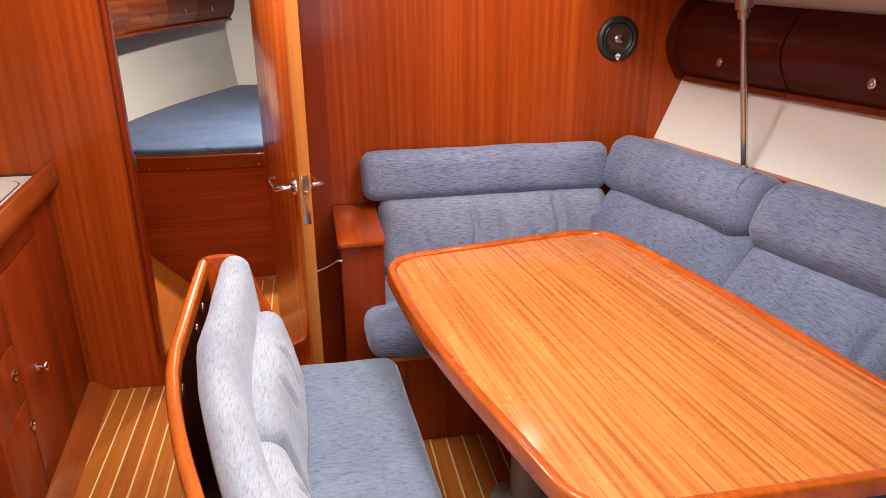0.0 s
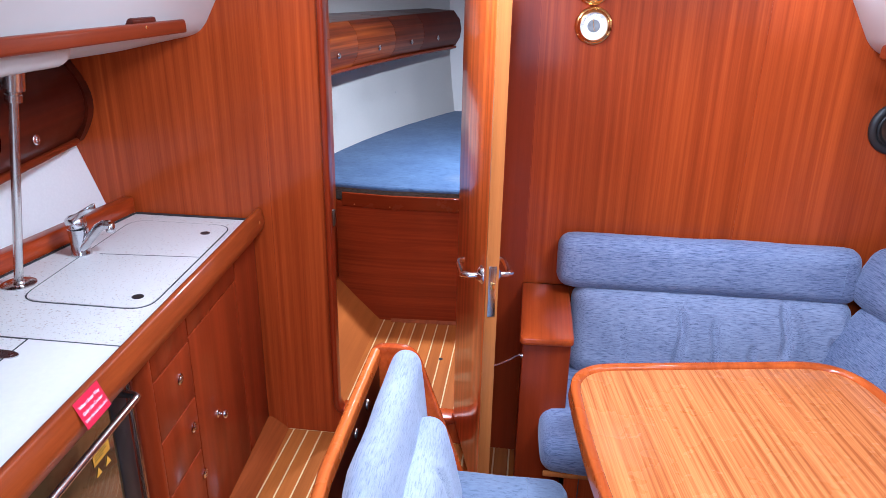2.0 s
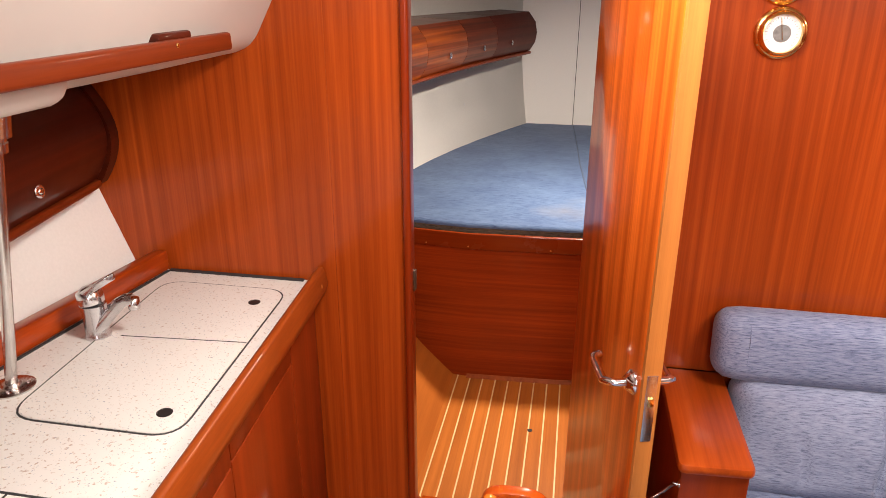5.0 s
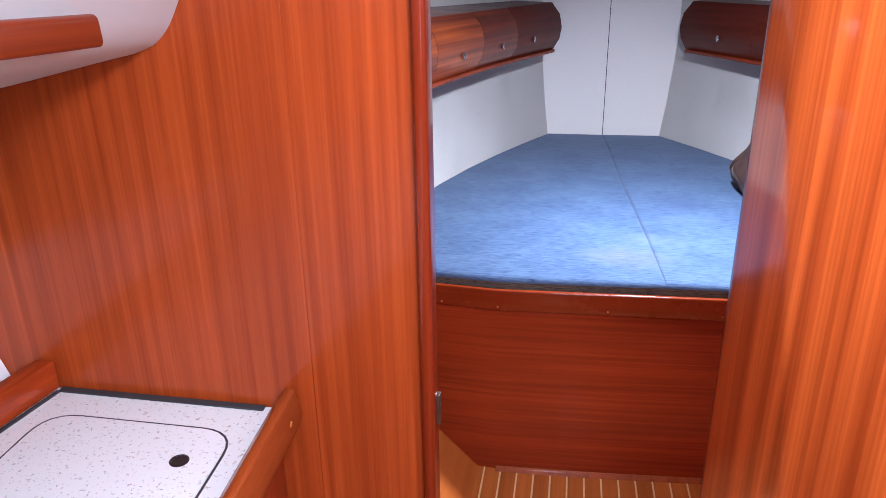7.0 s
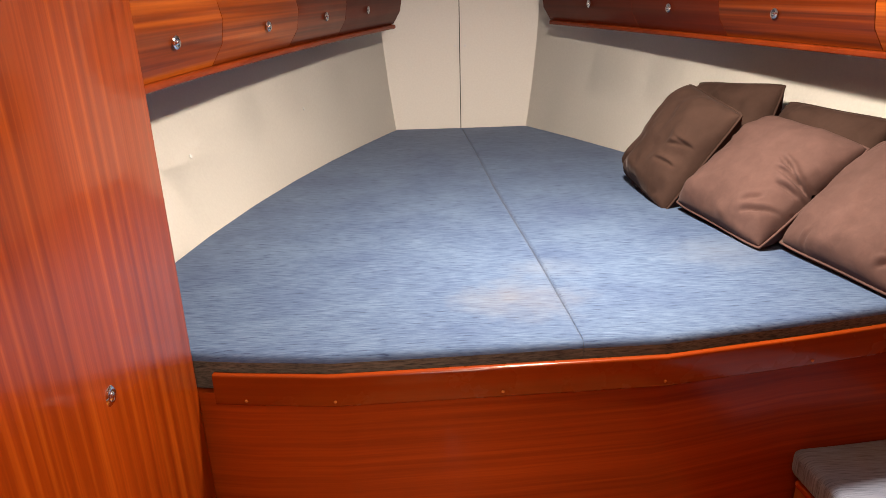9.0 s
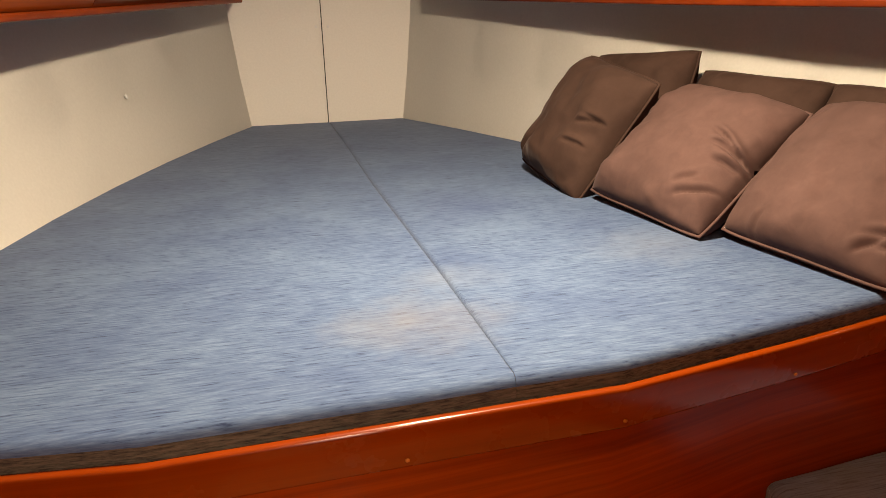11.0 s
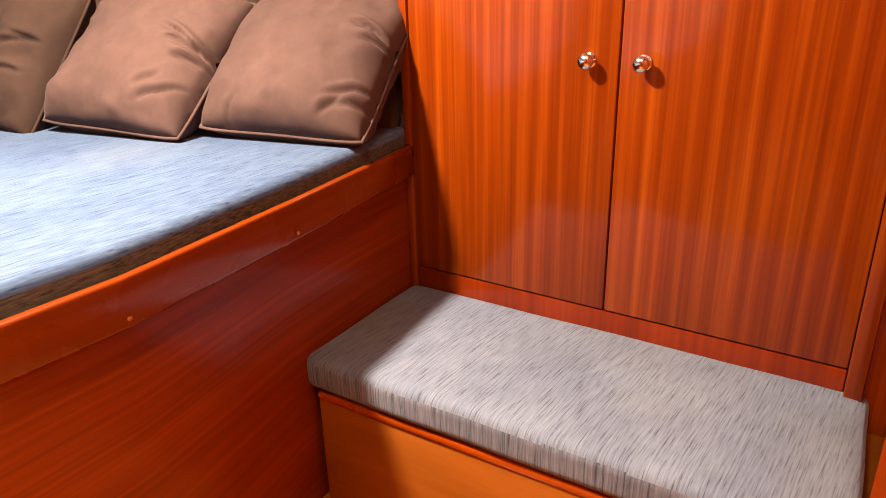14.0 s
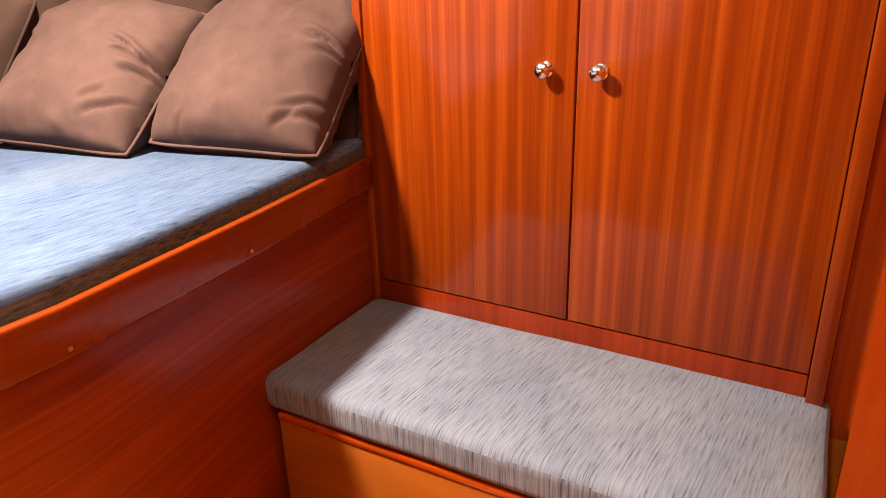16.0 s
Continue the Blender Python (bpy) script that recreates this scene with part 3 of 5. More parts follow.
def coaming(name, xs, sign):
    """The moulded deck liner's side: down from the deckhead to a rounded lip and out to the hull."""
    prof = [(xs + sign * -0.26, 1.951), (xs + sign * -0.20, 1.86), (xs + sign * -0.10, 1.70), (xs + sign * -0.035, 1.585), (xs + sign * -0.012, 1.545),
            (xs + sign * 0.015, 1.52), (xs + sign * 0.05, 1.507), (xs + sign * 0.10, 1.497), (xs + sign * 0.30, 1.452), (xs + sign * 0.55, 1.41),
            (xs + sign * 0.90, 1.40), (xs + sign * 0.90, 1.951)]
    bm = plate(rounded(prof, [0, 0, 0.03, 0.018, 0.018, 0.014, 0.014, 0.02, 0.05, 0, 0, 0], 3), [], -1.59, B0 - 0.002, "y")
    return tagged(part(name, bm, LINER, smooth=50), "white moulded deck liner with a rounded lower lip", "liner", kind="structure")


coaming("trim_liner_port", -0.785, -1)
coaming("trim_liner_starboard", 1.282, 1)

tagged(part("trim_post_pad", box(-0.99, -0.778, 1.52, 1.845, 1.484, 1.590, 0.045, 4), LINER, smooth=60), "white moulded pad of the liner over the post", "trim", kind="structure")

# hull side panels below the lockers
def hull_panel(name, xb, zb, xt, zt, y0, y1, k):
    bm = plate([(xb, zb), (xt, zt), (xt + math.copysign(0.02, xt), zt), (xb + math.copysign(0.02, xb), zb)], [], y0, y1, "y")
    return tagged(part(name, skewed(bm, k), VINYL), "white vinyl hull lining panel", "wall panel", kind="structure")


hull_panel("wall_lining_port", -1.205, 0.86, -1.322, 1.18, -1.5, B0 - 0.002, -0.06)
hull_panel("wall_lining_starboard", 1.585, 0.88, 1.70, 1.16, 1.0, B0 - 0.002, 0.21)


# ---------------------------------------------------------------- overhead lockers of the saloon
def locker_front(x, sign, z0, z1, bulge, y0, y1, r=0.03, n=10, thick=0.02):
    """A curved locker front: bows out towards the room and rounds in at its top."""
    prof = []
    for k in range(n + 1):
        t = k / n
        prof.append((x - sign * (bulge * math.sin(math.pi * (0.12 + 0.80 * t)) ), z0 + (z1 - z0) * t))
    back = [(a + sign * thick, b) for a, b in reversed(prof)]
    return plate(prof + back, [], y0, y1, "y")


def saloon_locker(name, x, sign, y0, y1, knob_y, k, z0=1.15, z1=1.425):
    t = thing(name, (x, (y0 + y1) / 2, z0), "dark mahogany overhead locker with a bowed front", "locker", "saloon overhead lockers")
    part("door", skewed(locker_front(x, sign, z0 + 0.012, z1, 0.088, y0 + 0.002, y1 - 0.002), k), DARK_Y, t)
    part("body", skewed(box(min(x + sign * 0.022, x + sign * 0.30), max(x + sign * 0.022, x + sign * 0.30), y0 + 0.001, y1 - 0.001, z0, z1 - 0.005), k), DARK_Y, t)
    part("bottom_rail", skewed(sweep([(x - sign * 0.02, y0, z0), (x - sign * 0.02, y1, z0)], soft_rect(0.05, 0.022, 0.008)), k), RAILWOOD, t, "lighter mahogany bottom rail")
    kx = x - sign * 0.080 - k * (knob_y - 2.52)
    ring_pull(t, (kx, knob_y, 1.232), (-sign, 0, 0.1), 0.012)
    return t


saloon_locker("overhead_locker", -1.305, -1, 1.93, 2.47, 2.121, 0.195)
saloon_locker("overhead_locker", -1.305, -1, 1.35, 1.925, 1.52, 0.195)
saloon_locker("overhead_locker", -1.305, -1, 0.75, 1.345, 0.95, 0.195)
for y0, y1, ky in ((1.99, 2.47, 2.25), (1.45, 1.985, 1.67)):
    saloon_locker("overhead_locker", 1.702, 1, y0, y1, ky, 0.20)
for sgn, x, k in ((-1, -1.305, 0.195), (1, 1.702, 0.20)):
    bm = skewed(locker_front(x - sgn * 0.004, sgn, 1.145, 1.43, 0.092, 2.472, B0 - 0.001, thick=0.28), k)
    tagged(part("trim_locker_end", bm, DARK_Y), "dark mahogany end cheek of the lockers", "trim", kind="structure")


# ---------------------------------------------------------------- handrails and poles
def handrail(x, y0, y1, z, k, sign):
    t = thing("grab_rail", (x, (y0 + y1) / 2, z), "rounded mahogany grab rail under the deck liner", "handrail", "grab rails")
    part("rail", skewed(sweep([(x, y0, z), (x, y1 - 0.01, z), (x, y1, z)], rounded([(-0.013, -0.022), (0.014, -0.022), (0.012, 0.016), (-0.010, 0.016)], 0.009, 4)), k), RAILWOOD, t)
    for py in (y1 - 0.20, y1 - 0.95):
        part("block", skewed(box(min(x, x + sign * 0.07), max(x, x + sign * 0.07), py - 0.06, py + 0.06, z + 0.008, z + 0.029, 0.006), k), DARK_Y, t, "dark mahogany mounting block")
        part("screw", skewed(move(lathe([(0.005, 0), (0.004, 0.002), (0, 0.002)], 12), along((-sign, 0, 0), (x - sign * 0.013, py - 0.02, z + 0.005))), k), BRASS, t)
    return t


handrail(-0.735, -0.6, 2.285, 1.558, 0.0, -1)
handrail(1.238, -0.6, 2.33, 1.537, 0.0, 1)


def pole(x, y, z0, x1, z1, zs, fr=0.046):
    t = thing("compression_pole", (x, y, z0), "stainless steel post with a threaded upper socket", "pole", "deck posts")
    lean = Vector((x1 - x, 0, z1 - z0)).normalized()
    m = along(lean, (x, y, z0))
    f = (zs - z0) / lean.z
    part("tube", move(lathe([(0.0118, 0), (0.0118, f + 0.01)], 18), m), STEEL, t)
    part("socket", move(lathe([(0.012, 0), (0.020, 0.0), (0.020, 0.018), (0.018, 0.02), (0.018, 0.026), (0.027, 0.030), (0.027, z1 - zs), (0.012, z1 - zs)], 20), m @ Matrix.Translation((0, 0, f))), STEEL, t, "thicker steel socket")
    part("flange", move(lathe([(fr, 0), (fr, 0.003), (fr * 0.87, 0.006), (0.02, 0.007), (0.016, 0.012), (0.0135, 0.012)], 28), Matrix.Translation((x, y, z0))), STEEL, t, "round deck flange")
    for a in (0.6, 2.2, 3.7, 5.3) if fr > 0.04 else ():
        part("bolt", move(lathe([(0.006, 0.006), (0.005, 0.009), (0, 0.0095)], 10), Matrix.Translation((x + fr * 0.7 * math.cos(a), y + fr * 0.7 * math.sin(a), z0))), CHROME, t)
    return t


pole(-1.085, 1.865, 0.8825, -0.972, 1.49, 1.390)
pole(1.668, 2.005, 0.9125, 1.572, 1.48, 1.392, 0.022)


# ---------------------------------------------------------------- galley
GX = -0.665      # galley front at the bulkhead end
counter_z = 0.882
worktop = tagged(part("worktop", plate([(-0.655, 2.518), (-0.655 + SK_G * 3.1, -0.6), (-1.40, -0.6), (-1.14, 2.518)], [], counter_z - 0.03, counter_z, "z"), WORKTOP), "cream speckled laminate galley worktop", "worktop")
part("caulk", skewed(box(-1.105, -0.69, 2.503, 2.517, counter_z + 0.0005, counter_z + 0.004), SK_G), DARKGREY, worktop, "dark sealing strip", None)
part("caulk", skewed(box(-1.107, -1.099, -0.6, 2.503, counter_z + 0.0005, counter_z + 0.004), -0.10), DARKGREY, worktop, "", None)


def groove(outline, w=0.004, closed=True):
    return sweep([(x, y, counter_z + 0.0002) for x, y in outline], [(-w / 2, -0.0003), (w / 2, -0.0003), (w / 2, 0.0008), (-w / 2, 0.0008)], closed=closed)


lid_edge = rounded([(-1.076, 1.772), (-0.716, 1.772), (-0.716, 2.435), (-1.076, 2.435)], 0.065)
HOLES = ((-0.772, 1.839), (-0.778, 2.347))
lid = tagged(part("sink_lid", skewed(plate(lid_edge, [[(hx + 0.0135 * math.cos(a * 0.5236), hy + 0.0135 * math.sin(a * 0.5236)) for a in range(12)] for hx, hy in HOLES], counter_z + 0.0006, counter_z + 0.0022, "z"), SK_G), WORKTOP),
             "speckled laminate lid over the sink, two finger holes", "sink lid")
part("gap", skewed(groove([(-0.896 + (x + 0.896) * 1.016, 2.1035 + (y - 2.1035) * 1.008) for x, y in lid_edge], 0.004), SK_G), DARKGREY, lid, "dark gap round the lid", None)
part("joint", skewed(sweep([(-1.03, 2.112, counter_z + 0.0024), (-0.717, 2.136, counter_z + 0.0024)], [(-0.0015, -0.0003), (0.0015, -0.0003), (0.0015, 0.0003), (-0.0015, 0.0003)]), SK_G), DARKGREY, lid, "", None)
for hx, hy in HOLES:
    part("finger_hole", skewed(move(lathe([(0.017, 0.0021), (0.0135, 0.0029), (0.0125, 0.0004), (0, 0.0004)], 20), Matrix.Translation((hx, hy, counter_z))), SK_G), BLACK, lid, "black finger hole")
stove_lid = tagged(part("stove_lid", skewed(box(-0.918, -0.69, 0.30, 1.575, counter_z + 0.0006, counter_z + 0.0024), SK_G), LAMINATE), "white laminate lid over the stove", "stove lid")
part("gap", skewed(groove([(-1.10, 1.580), (-0.688, 1.580)], 0.005, False), SK_G), DARKGREY, stove_lid, "", None)
part("gap", skewed(groove([(-0.922, 0.3), (-0.922, 1.580)], 0.005, False), SK_G), DARKGREY, stove_lid, "", None)
hinge = plate([(-0.94 + 0.048 * math.cos(a * 0.2618), 1.498 + 0.019 * math.sin(a * 0.2618)) for a in range(24)], [], counter_z + 0.0025, counter_z + 0.0055, "z")
part("hinge", skewed(hinge, SK_G), STEEL, stove_lid, "oval steel hinge")
for sx in (-0.03, 0.0, 0.03):
    part("screw", skewed(move(lathe([(0.005, 0.0055), (0.004, 0.007), (0, 0.0072)], 10), Matrix.Translation((-0.94 + sx, 1.498, counter_z))), SK_G), CHROME, stove_lid)

tagged(part("trim_splashback", skewed(box(-1.150, -1.108, -0.6, 2.518, counter_z + 0.0005, counter_z + 0.062, 0.008), -0.10), MAHOGANY_Y), "mahogany upstand behind the worktop", "trim", kind="structure")

fiddle = thing("fiddle_rail", (-0.60, 1.5, 0.86), "rounded mahogany fiddle rail along the worktop edge", "fiddle rail")
fp = [(-0.655, -0.6, 0.885), (-0.655, 1.0, 0.885), (-0.655, 2.30, 0.885), (-0.655, 2.50, 0.885), (-0.655, 2.516, 0.885)]
part("rail", skewed(sweep(fp, rounded([(-0.026, -0.045), (0.024, -0.045), (0.037, -0.008), (0.024, 0.042), (0.008, 0.043), (-0.024, -0.002)], [0.004, 0.012, 0.014, 0.007, 0.007, 0.01], 4)), SK_G), FIDDLE, fiddle)
part("screw_cap", skewed(move(lathe([(0.006, 0), (0.005, 0.001), (0, 0.001)], 12), along((1, 0, 0.1), (-0.6215, 2.46, 0.892))), SK_G), EDGEWOOD, fiddle)

sticker = thing("warning_sticker", (-0.51, 1.33, 0.89), "red notice sticker with three white lines", "sticker")
sm = Matrix.Translation((-0.6215 + SK_G * 1.19 + 0.0025, 1.33, 0.896)) @ Matrix.Rotation(radians(4.5), 4, "Z") @ Matrix.Rotation(radians(90), 4, "Z") @ Matrix.Rotation(radians(68), 4, "X")
part("label", move(box(-0.045, 0.045, -0.030, 0.030, 0, 0.0006), sm), RED, sticker)
for row, line in enumerate(("When Under Way", "Only Use Cooker", "With Gimbals Unlocked")):
    printed(line, (0.0098, 0.0098, 0.0082)[row], (0, 0.0135 - 0.0145 * row, 0.0009), sm, sticker, WHITE)


galley = thing("galley_cabinet", (-0.9, 2.0, 0), "varnished mahogany galley cabinet with drawers and a door", "cabinet")


def galley_front(name, y0, y1, z0, z1, pull=None, kind_knob="ring"):
    f = part(name, skewed(box(GX - 0.016, GX, y0 + 0.002, y1 - 0.002, z0 + 0.002, z1 - 0.002, 0.0028, 2), SK_G), GALLEYWOOD, galley)
    if pull:
        py, pz = pull
        kx = GX - SK_G * (py - 2.52)
        if kind_knob == "ring":
            ring_pull(f, (kx, py, pz), (1, 0.08, 0), 0.0125)
        else:
            knob(f, (kx, py, pz), (1, 0.08, 0), 0.015)


GZ = 0.735
galley_front("drawer", 1.655, 1.885, 0.555, GZ, (1.80, 0.662))
galley_front("drawer", 1.655, 1.885, 0.375, 0.555, (1.845, 0.475))
galley_front("drawer", 1.655, 1.885, 0.05, 0.375, (1.88, 0.285))
galley_front("fascia", 1.655, 1.885, GZ, 0.845)
galley_front("fascia", 1.885, 2.29, 0.745, 0.845)
galley_front("door", 1.885, 2.29, 0.05, 0.745, (2.025, 0.398), "knob")
galley_front("end_panel", 2.29, 2.518, 0.05, 0.845)
part("body", skewed(box(-1.12, GX - 0.018, 1.55, 2.517, 0.001, 0.850), SK_G), MOULDING, galley)
part("post", skewed(sweep([(GX - 0.02, 1.605, 0.001), (GX - 0.02, 1.605, 0.846)], disc(0.045, 16, 0.028), (0, 1, 0)), SK_G), GALLEYWOOD, galley, "half-round mahogany post")
tagged(part("trim_toe_kick", skewed(plate([(GX + 0.012, 0.050), (GX + 0.030, 0.040), (GX + 0.060, 0.018), (GX + 0.078, 0.001), (GX - 0.02, 0.001), (GX - 0.02, 0.048)], [], 0.2, 2.519, "y"), 0.05), FILLET), "sloping mahogany toe kick along the galley", "trim", kind="structure")

stove = thing("gimballed_stove", (-0.8, 1.2, 0.15), "steel galley stove with a glass oven door and guard rail", "stove")
part("body", skewed(box(-1.08, GX - 0.035, 0.86, 1.535, 0.14, 0.845, 0.006), SK_G), OVENBODY, stove)
part("oven_door", skewed(box(GX - 0.034, GX - 0.014, 0.90, 1.50, 0.20, 0.80, 0.006), SK_G), OVENGLASS, stove, "brown tinted oven glass")
part("door_frame", skewed(box(GX - 0.036, GX - 0.010, 1.475, 1.545, 0.16, 0.84, 0.006), SK_G), BLACK, stove, "black door frame")
part("side_channel", skewed(box(GX - 0.03, GX - 0.012, 1.532, 1.546, 0.12, 0.845, 0.004), SK_G), STEEL, stove, "steel channel")
part("side_channel", skewed(box(GX - 0.03, GX - 0.004, 1.556, 1.574, 0.12, 0.845, 0.004), SK_G), STEEL, stove, "steel channel")
part("guard_rail", skewed(tube([(GX - 0.012, 1.512, 0.80), (GX + 0.028, 1.512, 0.80), (GX + 0.038, 1.506, 0.80), (GX + 0.040, 1.492, 0.80), (GX + 0.040, 1.0, 0.80), (GX + 0.036, 0.95, 0.80), (GX - 0.01, 0.94, 0.80)], 0.009, 12), SK_G), STEEL, stove, "bent bright steel guard rail")
ym = Matrix.Translation((GX - 0.0125 - SK_G * (1.415 - 2.52), 1.415, 0.715)) @ Matrix.Rotation(radians(4.9), 4, "Z") @ Matrix.Rotation(radians(90), 4, "Z") @ Matrix.Rotation(radians(90), 4, "X")
ys = part("caution_label", move(box(-0.034, 0.034, -0.019, 0.019, 0, 0.0006), ym), YELLOW, stove, "yellow caution label")
text_bars([(-0.028, 0.009, 0.054, 0.0025), (-0.028, 0.003, 0.046, 0.002), (-0.028, -0.003, 0.050, 0.002), (-0.028, -0.009, 0.034, 0.002)], BLACK, ym, ys)
for dx in (-0.02, 0.02):
    tri = plate([(dx - 0.011, -0.048), (dx + 0.011, -0.048), (dx, -0.028)], [], 0, 0.0006, "z")
    part("hazard_sign", move(tri, ym), YELLOW, stove, "yellow hazard triangle", None)

tap = thing("mixer_tap", (-1.04, 2.105, counter_z), "chrome single-lever mixer tap on the worktop", "tap")
TX, TY = -1.052, 2.105
part("body", move(lathe([(0.030, 0), (0.030, 0.006), (0.028, 0.010), (0.027, 0.045), (0.029, 0.075), (0.030, 0.085), (0.022, 0.088), (0, 0.088)], 24), Matrix.Translation((TX, TY, counter_z))), SATIN, tap, "", 60)
part("head", move(lathe([(0.028, 0), (0.030, 0.012), (0.029, 0.030), (0.016, 0.040), (0, 0.042)], 24), Matrix.Translation((TX, TY, counter_z + 0.088)) @ Matrix.Rotation(radians(-10), 4, "Y")), SATIN, tap, "", 60)
lever_loop = [(TX + 0.016 + 0.046 * math.cos(a * 0.3142), TY + 0.003 + 0.024 * math.sin(a * 0.3142) * (1 - 0.35 * math.cos(a * 0.3142)), counter_z + 0.131 + 0.028 * math.cos(a * 0.3142)) for a in range(20)]
part("lever", sweep(lever_loop, rounded([(-0.0045, -0.009), (0.0045, -0.009), (0.0035, 0.007), (-0.0035, 0.007)], 0.002, 2), closed=True), SATIN, tap, "hooped chrome lever")
part("spout", tube([(TX + 0.008, TY - 0.01, counter_z + 0.022), (TX + 0.042, TY + 0.0, counter_z + 0.062), (TX + 0.064, TY + 0.008, counter_z + 0.088), (TX + 0.080, TY + 0.012, counter_z + 0.097), (TX + 0.096, TY + 0.016, counter_z + 0.096)], 0.015, 16), SATIN, tap, "", 60)
part("aerator", move(lathe([(0.013, 0), (0.014, 0.004), (0.014, 0.026), (0.011, 0.028), (0, 0.028)], 18), Matrix.Translation((TX + 0.097, TY + 0.016, counter_z + 0.074))), SATIN, tap, "", 60)


# ---------------------------------------------------------------- door of the fore cabin
HX, HY, FX, FY = 0.094, 2.508, 0.222, 2.036
door = thing("door_1", (HX, HY, 0), "open mahogany cabin door with pale edges and chrome levers", "door", kind="structure")
dv = Vector((FX - HX, FY - HY, 0))
dl = dv.length
dm = Matrix.Translation((HX, HY, 0)) @ Matrix.Rotation(math.atan2(dv.y, dv.x), 4, "Z")
part("leaf", move(plate(rounded([(0, 0.135), (dl - 0.012, 0.135), (dl - 0.012, 1.715), (0, 1.715)], [0.04, 0.05, 0.085, 0.05]), [], -0.017, 0.017, "y", 0.002), dm), DOORWOOD, door)
part("edge_band", move(plate(rounded([(dl - 0.012, 0.15), (dl, 0.15), (dl, 1.70), (dl - 0.012, 1.70)], [0, 0.004, 0.004, 0]), [], -0.0175, 0.0175, "y"), dm), EDGEWOOD, door, "pale timber edge band")
part("lock_plate", move(box(dl, dl + 0.0015, -0.011, 0.011, 0.803, 0.957, 0.0005), dm), STEEL, door, "steel lock faceplate")
part("latch", move(box(dl, dl + 0.008, -0.006, 0.006, 0.888, 0.908, 0.002), dm), BRASS, door)
for s in (-1, 1):
    h = part("lever_handle", move(tube([(dl - 0.055, s * 0.017, 0.910), (dl - 0.055, s * 0.055, 0.910), (dl - 0.062, s * 0.066, 0.910), (dl - 0.085, s * 0.070, 0.899), (dl - 0.15, s * 0.070, 0.907), (dl - 0.165, s * 0.066, 0.910), (dl - 0.17, s * 0.052, 0.913)], 0.0085, 14), dm), CHROME, door, "curved chrome lever handle", 60)
    part("rosette", move(lathe([(0.027, 0), (0.027, 0.004), (0.020, 0.010), (0.013, 0.018), (0.010, 0.018)], 26), dm @ along((0, s, 0), (dl - 0.055, s * 0.017, 0.910))), CHROME, door, "chrome rosette", 60)
hook = thing("door_hook", (0.25, 2.10, 0.63), "small brass hook and eye holding the door open", "hook")
part("hook_bar", tube([(0.232, 2.050, 0.636), (0.250, 2.066, 0.633), (0.285, 2.100, 0.635), (0.300, 2.113, 0.640), (0.312, 2.124, 0.636)], 0.003, 8), STEEL, hook)
part("eye", move(lathe([(0.009, 0), (0.009, 0.003), (0.005, 0.005), (0.005, 0.014), (0, 0.014)], 14), along((-1, 0, 0), (0.321, 2.127, 0.636))), STEEL, hook)


# ---------------------------------------------------------------- clocks and loudspeaker on the bulkhead
def dial(name, x, z, label):
    t = thing(name, (x, B0, z), label, name.replace("_", " "))
    m = along((0, -1, 0), (x, B0, z))
    part("case", move(lathe([(0.056, 0), (0.057, 0.004), (0.054, 0.008), (0.049, 0.010), (0.048, 0.020), (0.046, 0.025), (0.041, 0.027), (0.040, 0.015)], 40, True), m), BRASS, t, "polished brass case", 60)
    part("face", move(lathe([(0.041, 0.016), (0.041, 0.0165), (0, 0.0165)], 36), m), DIAL, t, "white dial")
    for k in range(3):
        a = radians(90 + 120 * k)
        part("screw", move(lathe([(0.003, 0.008), (0.002, 0.010), (0, 0.010)], 8), m @ Matrix.Translation((0.053 * math.cos(a), 0.053 * math.sin(a), 0))), BRASS, t)
    return t, m


# along() turns the lathe about its axis: find the roll that puts the dial's own y axis upright
def upright(m):
    x, y = m.to_3x3() @ Vector((1, 0, 0)), m.to_3x3() @ Vector((0, 1, 0))
    return m @ Matrix.Rotation(math.atan2(x.z, y.z), 4, "Z")


clock, cm = dial("ship_clock", 0.464, 1.688, "round brass ship's clock with roman numerals")
cm = upright(cm)
for k, num in enumerate(("XII", "I", "II", "III", "IV", "V", "VI", "VII", "VIII", "IX", "X", "XI")):
    a = radians(90 - 30 * k)
    printed(num, 0.0105, (0.032 * math.cos(a), 0.032 * math.sin(a), 0.0168), cm, clock, BLACK, a - radians(90))
for name, a, ln, w in (("hour_hand", radians(90 - 82), 0.021, 0.0024), ("minute_hand", radians(90 - 302), 0.030, 0.0014)):
    part(name, move(box(-0.004, ln, -w / 2, w / 2, 0.0172, 0.0178), cm @ Matrix.Rotation(a, 4, "Z")), BLACK, clock, "", None)
baro, bm_ = dial("barometer", 0.473, 1.573, "round brass barometer with a silver centre")
bm_ = upright(bm_)
part("centre", move(lathe([(0.019, 0.0167), (0.019, 0.0172), (0, 0.0172)], 28), bm_), SILVER, baro, "silver mechanism")
for k in range(27):
    a = radians(-45 + 270 * k / 26)
    part("tick", move(box(0.030, 0.037 if k % 3 == 0 else 0.034, -0.0004, 0.0004, 0.0166, 0.0169), bm_ @ Matrix.Rotation(a, 4, "Z")), BLACK, baro, "", None)
part("needle", move(box(-0.014, 0.033, -0.0008, 0.0008, 0.0176, 0.0181), bm_ @ Matrix.Rotation(radians(100), 4, "Z")), BRASS, baro, "", None)

